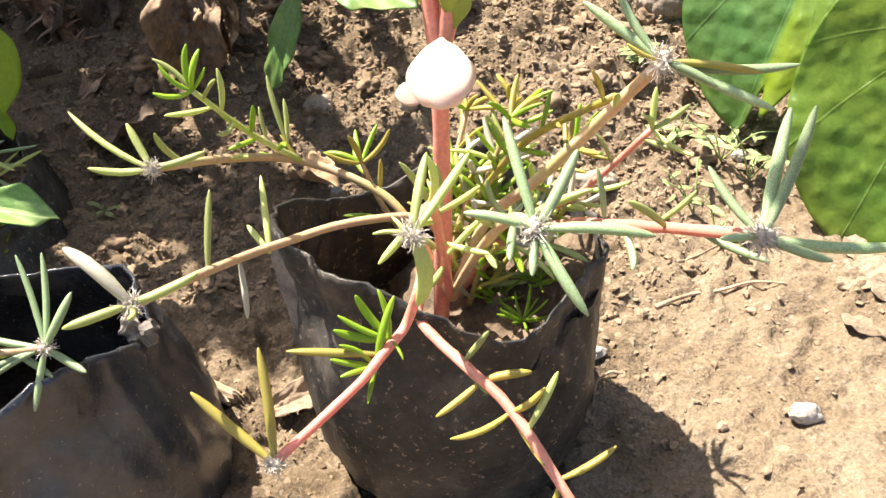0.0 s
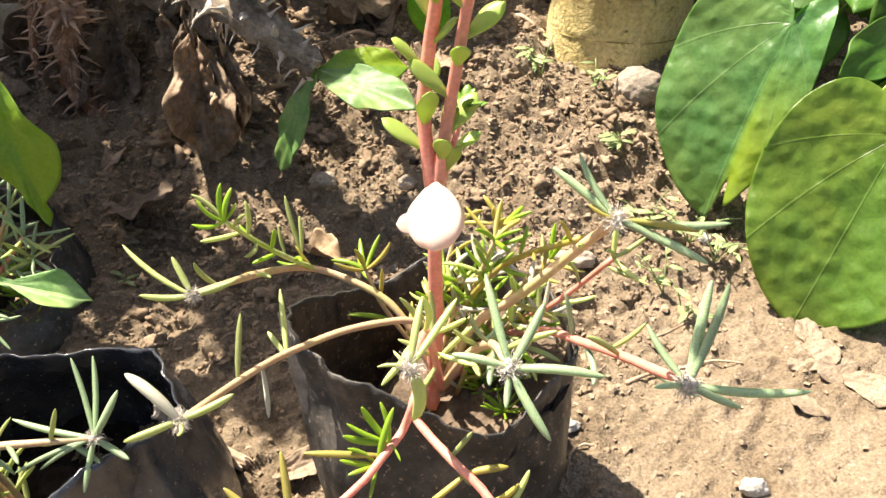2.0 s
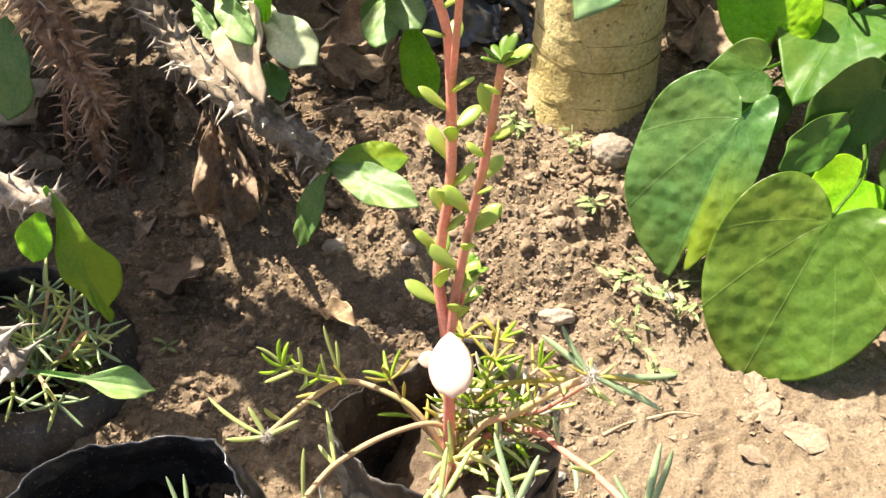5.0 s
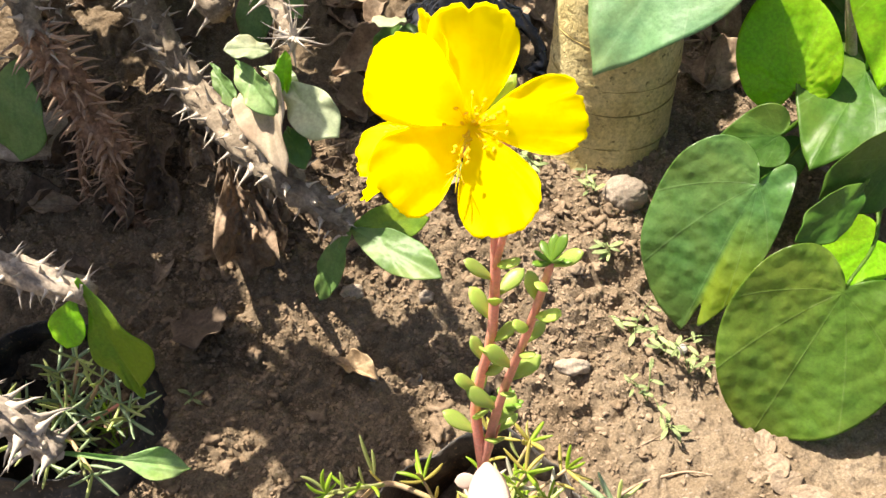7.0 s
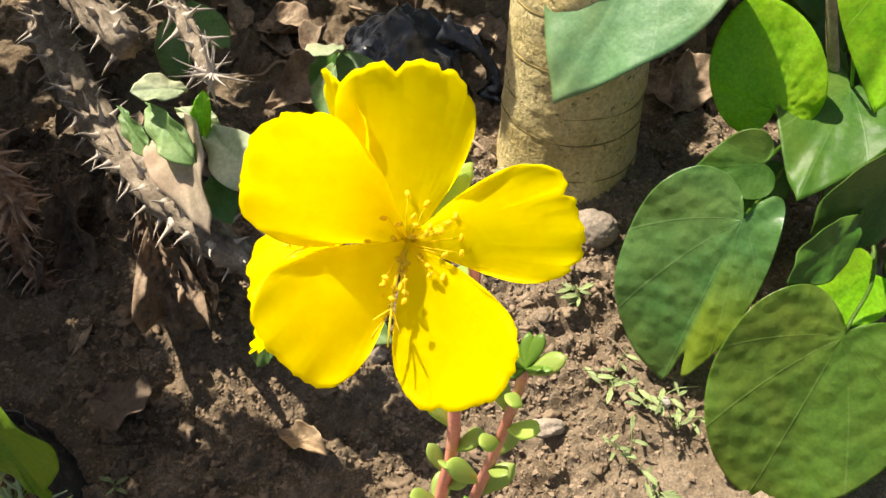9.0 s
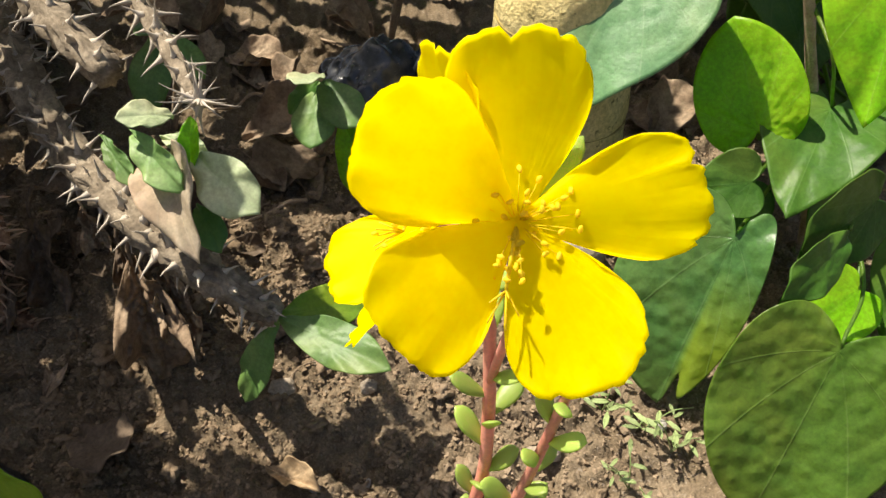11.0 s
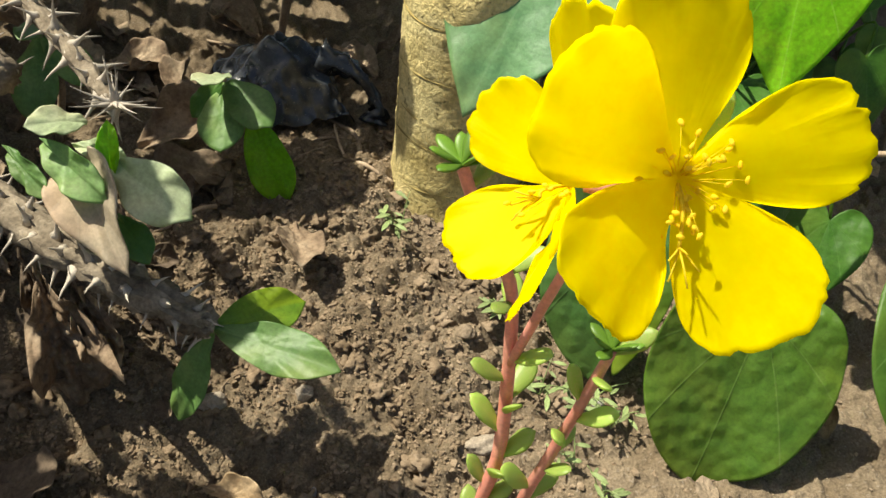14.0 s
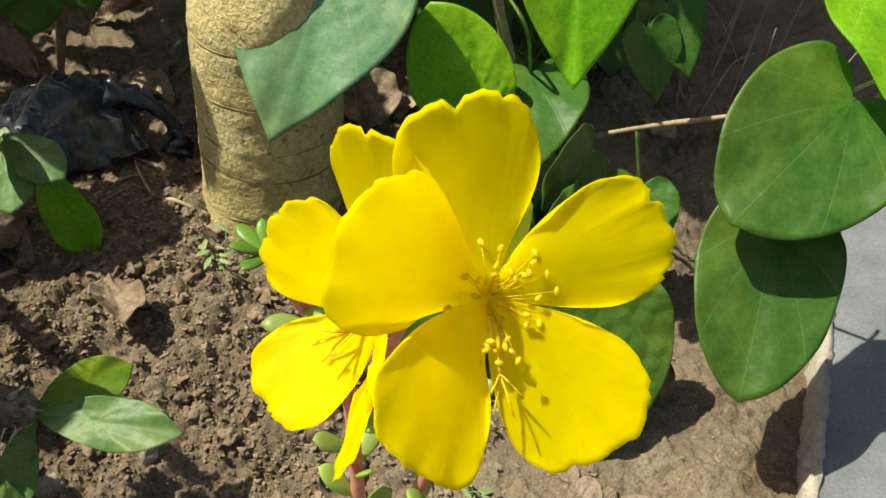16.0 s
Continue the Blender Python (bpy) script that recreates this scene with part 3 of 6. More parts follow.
def build_ground():
    X, Y = spread(-0.46, 0.56, 0.0015, 400), spread(0.08, 0.86, 0.0015, 400)
    x, y = np.meshgrid(X, Y, indexing="ij")
    near = step(1.5, 0.9, np.hypot(x - 0.05, y - 0.45))
    z = gz(x, y)
    trod = step(0.05, 0.16, x + 0.25 * vnoise(x * 9, y * 9, 4)) * step(0.50, 0.34, y + 0.1 * vnoise(x * 11, y * 11, 5))
    crumb = 1 - 0.62 * trod
    z = z + 0.020 * vnoise(x * 7, y * 7, 1) + 0.010 * vnoise(x * 19, y * 19, 2) * (0.5 + 0.5 * crumb)
    for k, (sc, amp) in enumerate(((34, 0.0062), (70, 0.0036), (140, 0.0017), (240, 0.0010))):
        d, h = cells(x * sc + 0.7 * vnoise(x * sc, y * sc, 20 + k), y * sc + 0.7 * vnoise(x * sc, y * sc, 30 + k), k + 1)
        z = z + amp * crumb * np.maximum(0, 1 - 1.25 * d) ** 0.7 * (h > 0.30) * (0.35 + h) * near
    z = z + 0.0035 * vnoise(x * 90, y * 90, 6) * (0.35 + 0.65 * crumb) * near + 0.0030 * vnoise(x * 230, y * 230, 7) * near * (0.45 + 0.55 * crumb)
    # trodden soil: small pits and flakes of crust
    d, h = cells(x * 78 + vnoise(x * 60, y * 60, 63), y * 78 + vnoise(x * 60, y * 60, 64), 61)
    z = z - 0.0034 * trod * near * (h > 0.80) * np.maximum(0, 1 - 1.7 * d) ** 0.5 * (vnoise(x * 17, y * 17, 65) > -0.1)
    d, h = cells(x * 130 + vnoise(x * 90, y * 90, 66), y * 130 + vnoise(x * 90, y * 90, 67), 62)
    z = z + 0.0019 * trod * near * (h > 0.72) * np.maximum(0, 1 - 1.5 * d) ** 0.5 * (vnoise(x * 23, y * 23, 68) > 0.0)
    # pits and broken crust: the noise is folded so that it leaves sharp hollows
    z = z - 0.0055 * crumb * near * np.maximum(0, 0.16 - np.abs(vnoise(x * 60, y * 60, 41))) / 0.16 * (vnoise(x * 21, y * 21, 42) > 0.02)
    z = z + 0.0040 * crumb * near * vnoise(x * 150 + 2 * vnoise(x * 40, y * 40, 43), y * 150, 44) + 0.0022 * near * vnoise(x * 420, y * 420, 45)
    nx, ny = x.shape
    V = np.stack([x, y, z], -1).reshape(-1, 3)
    i = np.arange(nx * ny).reshape(nx, ny)
    Q = np.stack([i[:-1, :-1], i[1:, :-1], i[1:, 1:], i[:-1, 1:]], -1).reshape(-1, 4)
    me = bpy.data.meshes.new("ground")
    me.vertices.add(len(V))
    me.vertices.foreach_set("co", V.ravel())
    me.loops.add(Q.size)
    me.loops.foreach_set("vertex_index", Q.ravel())
    me.polygons.add(len(Q))
    me.polygons.foreach_set("loop_start", np.arange(0, Q.size, 4))
    me.polygons.foreach_set("use_smooth", np.ones(len(Q), bool))
    me.update(calc_edges=True)
    me.materials.append(SOIL)
    return X, Y, z, tagged(part("ground", me), "bare brown garden soil, crumbly and sunlit", "ground", kind="structure")


GX, GY, GZ, GROUND = build_ground()


def on_ground(x, y):
    i = int(np.clip(np.searchsorted(GX, x), 1, len(GX) - 1))
    j = int(np.clip(np.searchsorted(GY, y), 1, len(GY) - 1))
    return float(GZ[i, j])


# ---- palm trunk ----
def palm_trunk(cx, cy, r, top):
    root = thing("palm_trunk", (cx, cy, gz(cx, cy)), "stout yellowish palm trunk with thin ring scars, standing in soil", "tree trunk")
    n, m = 72, 220
    zs = np.linspace(float(gz(cx, cy)) - 0.03, top, m)
    # upright at the foot, higher up the trunk leans away from the bed
    def lean(z):
        up = max(0.0, z - 0.21)
        return 0.02 * (z - 0.06) + 0.55 * up * up / (up + 0.03), 0.34 * up * up / (up + 0.03)

    scars = [0.078, 0.112, 0.134, 0.168, 0.206, 0.246, 0.290, 0.34, 0.40, 0.46, 0.53, 0.61]
    V, F = [], []
    for z in zs:
        base = 0.010 * math.exp(-(z - 0.03) / 0.02) if z > 0.0 else 0.012
        for k in range(n):
            a = 2 * math.pi * k / n
            rr = r + base - 0.006 * min(1, max(0, (z - 0.06) / 0.3))
            for s in scars:
                d = z - s - 0.0022 * math.sin(a + s * 40) - 0.0012 * math.sin(3 * a + s * 90)
                rr -= 0.0011 * math.exp(-(d / 0.0011) ** 2) - 0.0007 * math.exp(-((d - 0.003) / 0.0016) ** 2)
            rr += 0.0012 * float(vnoise(a * 6, z * 120, 3)) + 0.0008 * float(vnoise(a * 22, z * 420, 5))
            V.append((cx + lean(z)[0] + rr * math.cos(a), cy + lean(z)[1] + rr * math.sin(a), z))
    for i in range(m - 1):
        for k in range(n):
            F.append((i * n + k, i * n + (k + 1) % n, (i + 1) * n + (k + 1) % n, (i + 1) * n + k))
    part("trunk", mk("trunk", V, F, TRUNK), root)
    for s in scars:
        V, F = [], []
        for k in range(n):
            a = 2 * math.pi * k / n
            zz = s + 0.0022 * math.sin(a + s * 40) + 0.0012 * math.sin(3 * a + s * 90)
            base = 0.010 * math.exp(-(s - 0.03) / 0.02)
            rr = r + base - 0.006 * min(1, max(0, (s - 0.06) / 0.3))
            w = 0.0003 + 0.0005 * abs(float(vnoise(a * 5, s * 80, 2)))
            for dr, dz in ((-0.0012, -w), (0.0002, -w * 0.5), (0.0002, w * 0.5), (-0.0012, w)):
                V.append((cx + lean(zz)[0] + (rr + dr) * math.cos(a), cy + lean(zz)[1] + (rr + dr) * math.sin(a), zz + dz))
        for k in range(n):
            for j in range(4):
                k2, j2 = (k + 1) % n, (j + 1) % 4
                F.append((k * 4 + j, k2 * 4 + j, k2 * 4 + j2, k * 4 + j2))
        part("ring_scar", mk("ring_scar", V, F, SCAR), root, "thin dark ring scar")


palm_trunk(0.128, 0.605, 0.051, 0.75)

# ---- nursery bags ----
def nursery_bag(cx, cy, rim, base_r, floor, material, label, soil_z, soil=POTSOIL,  seed=0, tilt=(0, 0), crease=0.006, slope=(0.0, 0.0), group="nursery bags"):
    """A thin polythene bag: rim gives (angle, radius, height) round the mouth; the film is creased and folds over unevenly."""
    root = thing("nursery_bag", (cx, cy, floor), label, "plant pot", group)
    n, m = 120, 34
    A = np.linspace(0, 360, n, endpoint=False)
    rim = sorted(rim)
    ang, rad, hgt = [q[0] for q in rim], [q[1] for q in rim], [q[2] for q in rim]
    R, H = np.interp(A, ang, rad, period=360), np.interp(A, ang, hgt, period=360)
    ker = np.hanning(9) / np.hanning(9).sum()
    R = np.convolve(np.concatenate([R[-4:], R, R[:4]]), ker, "valid")
    H = np.convolve(np.concatenate([H[-4:], H, H[:4]]), ker, "valid")
    outer, inner = [], []
    for j in range(m):
        t = j / (m - 1)
        row, row2 = [], []
        for k in range(n):
            a = math.radians(A[k])
            bulge = 0.006 * math.sin(math.pi * min(1, t * 1.2))
            r = base_r + (R[k] - base_r) * t ** 1.2 + bulge
            r *= 1 - 0.14 * max(0, 1 - t / 0.10) ** 2
            c = crease * (0.35 + 0.65 * t)
            r += c * float(vnoise(A[k] / 13 + seed, t * 2.6, 11)) + 0.5 * c * float(vnoise(A[k] / 5 + seed, t * 6, 12))
            r += 0.22 * c * float(vnoise(A[k] / 2.2 + t * 9, t * 22 + seed, 13))
            z = floor + (H[k] - floor) * t
            x, y = cx + r * math.cos(a) + tilt[0] * t, cy + r * math.sin(a) + tilt[1] * t
            row.append((x, y, z))
            q = (r - 0.0009) / r
            row2.append((cx + tilt[0] * t + (x - cx - tilt[0] * t) * q, cy + tilt[1] * t + (y - cy - tilt[1] * t) * q, z))
        outer += row
        inner += row2
    N = len(outer)
    F = []
    for j in range(m - 1):
        for k in range(n):
            k2 = (k + 1) % n
            F.append((j * n + k, j * n + k2, (j + 1) * n + k2, (j + 1) * n + k))
            F.append((N + j * n + k, N + (j + 1) * n + k, N + (j + 1) * n + k2, N + j * n + k2))
    e = (m - 1) * n
    for k in range(n):
        k2 = (k + 1) % n
        F.append((e + k, e + k2, N + e + k2, N + e + k))
    part("film", mk("film", outer + inner, F, material), root)
    # soil inside
    V, F = [(cx + tilt[0] * 0.6, cy + tilt[1] * 0.6, soil_z)], []
    t = (soil_z - floor) / (float(np.mean(H)) - floor)
    rings = 40
    for q in range(1, rings + 1):
        for k in range(n):
            a = math.radians(A[k])
            lift = R[k] * math.cos(a) * q / rings - 0.006
            lift *= slope[0] if lift < 0 else slope[1]
            ts = max(0.05, t + lift / (float(np.mean(H)) - floor))
            r = (base_r + (R[k] - base_r) * ts ** 1.2 + 0.002) * q / rings
            x, y = cx + tilt[0] * t + r * math.cos(a), cy + tilt[1] * t + r * math.sin(a)
            V.append((x, y, soil_z + lift + 0.012 * float(vnoise(x * 60, y * 60, 8)) + 0.008 * float(vnoise(x * 160, y * 160, 9)) + 0.004 * float(vnoise(x * 420, y * 420, 10))))
    h = n
    for k in range(h):
        F.append((0, 1 + k, 1 + (k + 1) % h))
        for q in range(rings - 1):
            a, b = 1 + q * h, 1 + (q + 1) * h
            F.append((a + k, b + k, b + (k + 1) % h, a + (k + 1) % h))
    part("potting_soil", mk("potting_soil", V, F, soil), root, "brown soil filling the bag")
    return root


MAIN_BAG = nursery_bag(0.008, 0.236,
            [(0, 0.054, 0.098), (-20, 0.053, 0.100), (-34, 0.052, 0.098), (-48, 0.052, 0.094), (-68, 0.052, 0.092), (-86, 0.050, 0.102), (-113, 0.050, 0.111),
             (-131, 0.050, 0.113), (-148, 0.052, 0.112), (-165, 0.055, 0.114), (165, 0.056, 0.104), (140, 0.055, 0.088), (125, 0.056, 0.084), (103, 0.056, 0.090),
             (85, 0.057, 0.101), (64, 0.056, 0.102), (46, 0.056, 0.095), (25, 0.055, 0.093)],
            0.047, 0.0, FILM2, "dusty black polythene nursery bag with a torn rim, on soil", 0.070, seed=1, slope=(1.0, 0.30))
# a loose fold of thin film that stands off the bag's side
V, F = [], []
for i in range(31):
    t = i / 30
    a = radians(-160 + 9 * t + 3 * math.sin(7 * t))
    r = 0.0535 - 0.004 * t
    for j in range(5):
        q = r + 0.0015 * j * (1 - 0.5 * t) + 0.0012 * float(vnoise(i * 0.5, j * 0.8, 12))
        b = a - 0.030 * j * (1 - 0.45 * t) + 0.02 * float(vnoise(i * 0.4, j * 0.5, 13))
        V.append((0.008 + q * math.cos(b), 0.236 + q * math.sin(b), 0.112 - 0.100 * t + 0.002 * j))
N = len(V)
V += [(x + 0.0003, y + 0.0003, z) for x, y, z in V]
for i in range(30):
    for j in range(4):
        k = i * 5 + j
        F += [(k, k + 1, k + 6, k + 5), (N + k, N + k + 5, N + k + 6, N + k + 1)]
part("film_fold", mk("film_fold", V, F, FILMPALE), MAIN_BAG, "loose pale fold of thin dusty film")

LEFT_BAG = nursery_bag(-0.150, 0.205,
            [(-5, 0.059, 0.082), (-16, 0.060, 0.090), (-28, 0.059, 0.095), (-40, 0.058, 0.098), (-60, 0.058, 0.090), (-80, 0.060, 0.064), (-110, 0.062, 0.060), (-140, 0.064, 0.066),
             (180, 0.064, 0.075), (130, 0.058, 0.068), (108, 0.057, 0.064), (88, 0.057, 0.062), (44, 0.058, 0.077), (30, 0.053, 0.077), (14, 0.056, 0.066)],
            0.071, -0.012, FILM, "glossy black polythene nursery bag with dust specks", 0.002, SHADESOIL, seed=5, crease=0.006)
# a crumple of thin shiny film at its rim
V, F = lump(0.0042, 91, (1.0, 0.7, 1.0), 3, 1.6)
part("film_fold", mk("film_fold", V, F, FILMPALE, smooth=False), LEFT_BAG, "crumpled glinting scrap of thin film", Matrix.Translation((-0.0925, 0.2065, 0.081)))
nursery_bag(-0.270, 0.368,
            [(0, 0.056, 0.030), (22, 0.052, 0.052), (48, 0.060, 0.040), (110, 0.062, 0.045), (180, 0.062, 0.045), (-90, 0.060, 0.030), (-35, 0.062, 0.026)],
            0.066, -0.026, FILM2, "dusty black nursery bag with a folded rim", -0.002, SHADESOIL, seed=14, crease=0.007)

# ---- needle-leaved plants ----
def needle_mesh(material, seed, curve):
    """A fleshy needle one unit long: slim at its foot, blunt at its tip, bowed between the two."""
    n = 7
    T = (0.0, 0.06, 0.16, 0.32, 0.50, 0.68, 0.82, 0.91, 0.965, 0.995)
    V, F = [], []
    for j, t in enumerate(T):
        u = max(0.0, (t - 0.55) / 0.45)
        r = 0.061 * (0.50 + 0.50 * min(1, t / 0.34) ** 0.8) * (1 - u ** 2.6) ** 0.62 + 0.0015
        bow = curve * 4 * t * (t - 1)
        for k in range(n):
            a = 2 * math.pi * k / n
            V.append((t, r * math.cos(a) + 0.4 * bow * math.sin(seed), 0.82 * r * math.sin(a) + bow))
    for j in range(len(T) - 1):
        for k in range(n):
            F.append((j * n + k, j * n + (k + 1) % n, (j + 1) * n + (k + 1) % n, (j + 1) * n + k))
    F += [tuple(range(n))[::-1], tuple(range((len(T) - 1) * n, len(T) * n))]
    return mk("leaf", V, F, material)


NEEDLES = {k: [needle_mesh(mm, i, c) for i, c in enumerate((-0.07, -0.03, 0.02, 0.05, 0.09))] for k, mm in
           (("green", NEEDLE), ("blue", NEEDLE2), ("yellow", NEEDLE3), ("fresh", SHOOT), ("pale", NEEDLE4))}


def put_needle(root, base, tip, kind="green", fat=1.0):
    d = Vector(tip) - Vector(base)
    L = d.length
    up = Vector((random.uniform(-1, 1), random.uniform(-1, 1), 1.2))
    w = fat * (0.82 + 0.28 * random.random()) * max(0.6, min(1.3, 0.018 / L))
    part("leaf", random.choice(NEEDLES[kind]), root, "", frame_on(base, d, up, (L, L * w, L * w)))


def wool(root, p, r, seed):
    r *= 1.25
    lists = [lump(r * 0.46, seed, (1, 1, 0.9), 3, 0.9)]
    rr = random.Random(seed)
    for k in range(170):
        d = Vector((rr.gauss(0, 1), rr.gauss(0, 1), rr.gauss(0, 1))).normalized()
        e = d * r * rr.uniform(0.6, 0.95)
        s = Vector((rr.gauss(0, 1), rr.gauss(0, 1), rr.gauss(0, 1))).normalized() * r * 0.25
        lists.append(sweep([d * r * 0.4, d * r * 0.8 + s, e + s * 2], [0.00010, 0.00007], 4))
    V, F = join(lists)
    part("wool_tuft", mk("wool_tuft", V, F, WOOL), root, "white woolly tuft", Matrix.Translation(p))


def sprig(root, pts, r0, r1, material, gap=0.008, leaf=(0.013, 0.020), kinds=("green",), start=0.1, end=1.0, seed=0, tuft=0, tkinds=None,
          tlen=(0.016, 0.026), woolly=0.0):
    """A trailing stem with leaves set along it and, if asked, a tuft of leaves and wool at its end."""
    P = spline(pts, 7)
    V, F = sweep(P, [r0, (r0 + r1) / 2, r1], 8, 0.10, seed)
    part("stem", mk("stem", V, F, material), root)
    rr = random.Random(seed)
    P = [Vector(p) for p in P]
    acc, turn = 0.0, rr.random() * 6
    total = sum((P[i + 1] - P[i]).length for i in range(len(P) - 1))
    nxt = total * start
    for i in range(len(P) - 1):
        seg = P[i + 1] - P[i]
        while gap and acc + seg.length > nxt and nxt < total * end:
            p = P[i] + seg * ((nxt - acc) / max(seg.length, 1e-9))
            d = seg.normalized()
            a = d.orthogonal().normalized()
            turn += 2.4 + rr.uniform(-0.4, 0.4)
            side = Matrix.Rotation(turn, 3, d) @ a
            w = (side + d * rr.uniform(0.25, 1.0) + Vector((0, 0, 0.25))).normalized()
            put_needle(root, p + side * r1 * 0.5, p + w * rr.uniform(*leaf), rr.choice(kinds))
            nxt += gap * rr.uniform(0.6, 1.4)
        acc += seg.length
    if tuft:
        d = (P[-1] - P[-3]).normalized()
        a = d.orthogonal().normalized()
        for k in range(tuft):
            side = Matrix.Rotation(2 * math.pi * k / tuft + rr.uniform(-0.3, 0.3), 3, d) @ a
            w = (side * rr.uniform(0.5, 1.1) + d * rr.uniform(0.2, 0.9)).normalized()
            put_needle(root, P[-1], P[-1] + w * rr.uniform(*tlen), rr.choice(tkinds or kinds))
    if woolly:
        wool(root, P[-1], woolly, seed + 50)


def node(root, base, tips, kind, fat=1.0):
    for e in tips:
        put_needle(root, base, e, kind, fat)


def moss_rose():
    root = thing("moss_rose", (0.004, 0.236, 0.074), "sprawling needle-leaved moss rose with tan stems, growing in the bag", "plant")
    C = (0.010, 0.226, 0.078)
    # trailing to the left, upper
    sprig(root, [C, (-0.004, 0.236, 0.104), (-0.018, 0.243, 0.114), (-0.040, 0.247, 0.121), (-0.053, 0.222, 0.138), (-0.065, 0.187, 0.1565)],
          0.0017, 0.0012, STEMTAN, 0.02, (0.010, 0.014), ("green", "yellow"), 0.5, 0.95, 1, 0, woolly=0.0024)
    node(root, (-0.065, 0.187, 0.1565), [(-0.0884, 0.1987, 0.1673), (-0.0716, 0.1941, 0.1661), (-0.0803, 0.1838, 0.1589), (-0.0524, 0.1938, 0.1574)], "green")
    sprig(root, [(-0.040, 0.246, 0.122), (-0.052, 0.234, 0.140), (-0.0614, 0.2192, 0.1621)], 0.0011, 0.0008, NEEDLE, 0.0045, (0.010, 0.015),
          ("fresh", "green"), 0.1, 1.0, 2)
    node(root, (-0.0614, 0.2192, 0.1621), [(-0.0618, 0.2238, 0.1745), (-0.0582, 0.2231, 0.1732), (-0.0697, 0.2199, 0.1704), (-0.0712, 0.2147, 0.1640), (-0.0566, 0.2199, 0.1690)], "fresh")
    node(root, (-0.044, 0.249, 0.127), [(-0.0500, 0.2592, 0.1469), (-0.0444, 0.2547, 0.1406)], "green")
    # trailing to the left, lower
    sprig(root, [C, (0.004, 0.231, 0.106), (-0.0185, 0.2195, 0.1155), (-0.0410, 0.199, 0.1215), (-0.0505, 0.172, 0.1345), (-0.058, 0.141, 0.1495)],
          0.0015, 0.0012, STEMTAN, 0, seed=3, woolly=0.0026)
    node(root, (-0.058, 0.141, 0.150), [(-0.0728, 0.1481, 0.1606)], "pale", 1.5)
    node(root, (-0.058, 0.141, 0.150), [(-0.0442, 0.1491, 0.1523), (-0.0713, 0.1340, 0.1490), (-0.0563, 0.1344, 0.1512)], "green", 1.2)
    node(root, (-0.051, 0.172, 0.134), [(-0.0500, 0.184, 0.152)], "green")
    node(root, (-0.042, 0.199, 0.119), [(-0.0459, 0.2178, 0.1344), (-0.0500, 0.2082, 0.1229)], "green")
    node(root, (-0.047, 0.186, 0.126), [(-0.0441, 0.1742, 0.1154)], "pale")
    # front, hanging over the rim
    sprig(root, [C, (0.009, 0.205, 0.112), (0.008, 0.178, 0.150), (0.005, 0.151, 0.161)], 0.0015, 0.0013, STEMPINK, 0.009, (0.014, 0.020),
          ("green",), 0.3, 0.9, 4, 0, woolly=0.0032)
    node(root, (0.005, 0.151, 0.161), [(-0.0038, 0.1507, 0.1616), (0.0002, 0.1559, 0.1628), (0.0178, 0.1682, 0.1717), (0.0080, 0.1678, 0.1722)], "green")
    node(root, (0.005, 0.151, 0.161), [(0.0052, 0.1519, 0.1395)], "green", 2.2)
    sprig(root, [(0.004, 0.180, 0.128), (0.0048, 0.1654, 0.135), (0.0008, 0.1620, 0.124), (-0.0045, 0.1533, 0.1222), (-0.0116, 0.1461, 0.1172), (-0.0305, 0.132, 0.1065)],
          0.0014, 0.0012, STEMPINK, 0, seed=5, woolly=0.0028)
    node(root, (-0.0049, 0.1549, 0.1206), [(-0.0284, 0.1515, 0.1251)], "yellow", 1.1)
    node(root, (-0.0030, 0.1575, 0.1235), [(-0.0111, 0.1609, 0.1353), (-0.0166, 0.1552, 0.1287), (-0.0155, 0.1576, 0.1315), (-0.0055, 0.1621, 0.1361), (0.0008, 0.1514, 0.1220)], "fresh")
    node(root, (-0.0064, 0.1530, 0.1183), [(-0.0174, 0.1507, 0.1230), (-0.0152, 0.1530, 0.1257), (-0.0081, 0.1442, 0.1139), (-0.0014, 0.1613, 0.1348), (-0.0150, 0.1480, 0.1195)], "fresh")
    node(root, (-0.0305, 0.1320, 0.1065), [(-0.0338, 0.1479, 0.1301), (-0.0507, 0.1418, 0.1209)], "yellow", 1.3)
    sprig(root, [(0.004, 0.200, 0.108), (0.0018, 0.1907, 0.1007), (0.0146, 0.1694, 0.1033), (0.0244, 0.1595, 0.1011), (0.0321, 0.1494, 0.0974), (0.0395, 0.1398, 0.0903), (0.0446, 0.1340, 0.0850)],
          0.0016, 0.0014, STEMPINK, 0, seed=6)
    node(root, (0.0150, 0.1690, 0.1033), [(0.0218, 0.1614, 0.0989), (0.0224, 0.1723, 0.1125)], "green")
    node(root, (0.0202, 0.1640, 0.1015), [(0.0341, 0.1658, 0.1031), (0.0076, 0.1569, 0.0948)], "yellow", 1.1)
    node(root, (0.0278, 0.1545, 0.0995), [(0.0119, 0.1448, 0.1002), (0.0366, 0.1541, 0.1094), (0.0363, 0.1415, 0.0935)], "yellow", 1.1)
    node(root, (0.0321, 0.1496, 0.0977), [(0.0400, 0.1569, 0.1125)], "green", 1.1)
    node(root, (0.0400, 0.1400, 0.0900), [(0.0550, 0.1456, 0.0967), (0.0363, 0.1364, 0.0800)], "yellow", 1.1)
    # front right tuft
    sprig(root, [C, (0.020, 0.205, 0.115), (0.028, 0.175, 0.148), (0.032, 0.146, 0.166)], 0.0016, 0.0014, STEMTAN, 0.012, (0.014, 0.020),
          ("green", "blue"), 0.4, 0.9, 7, 0, woolly=0.0036)
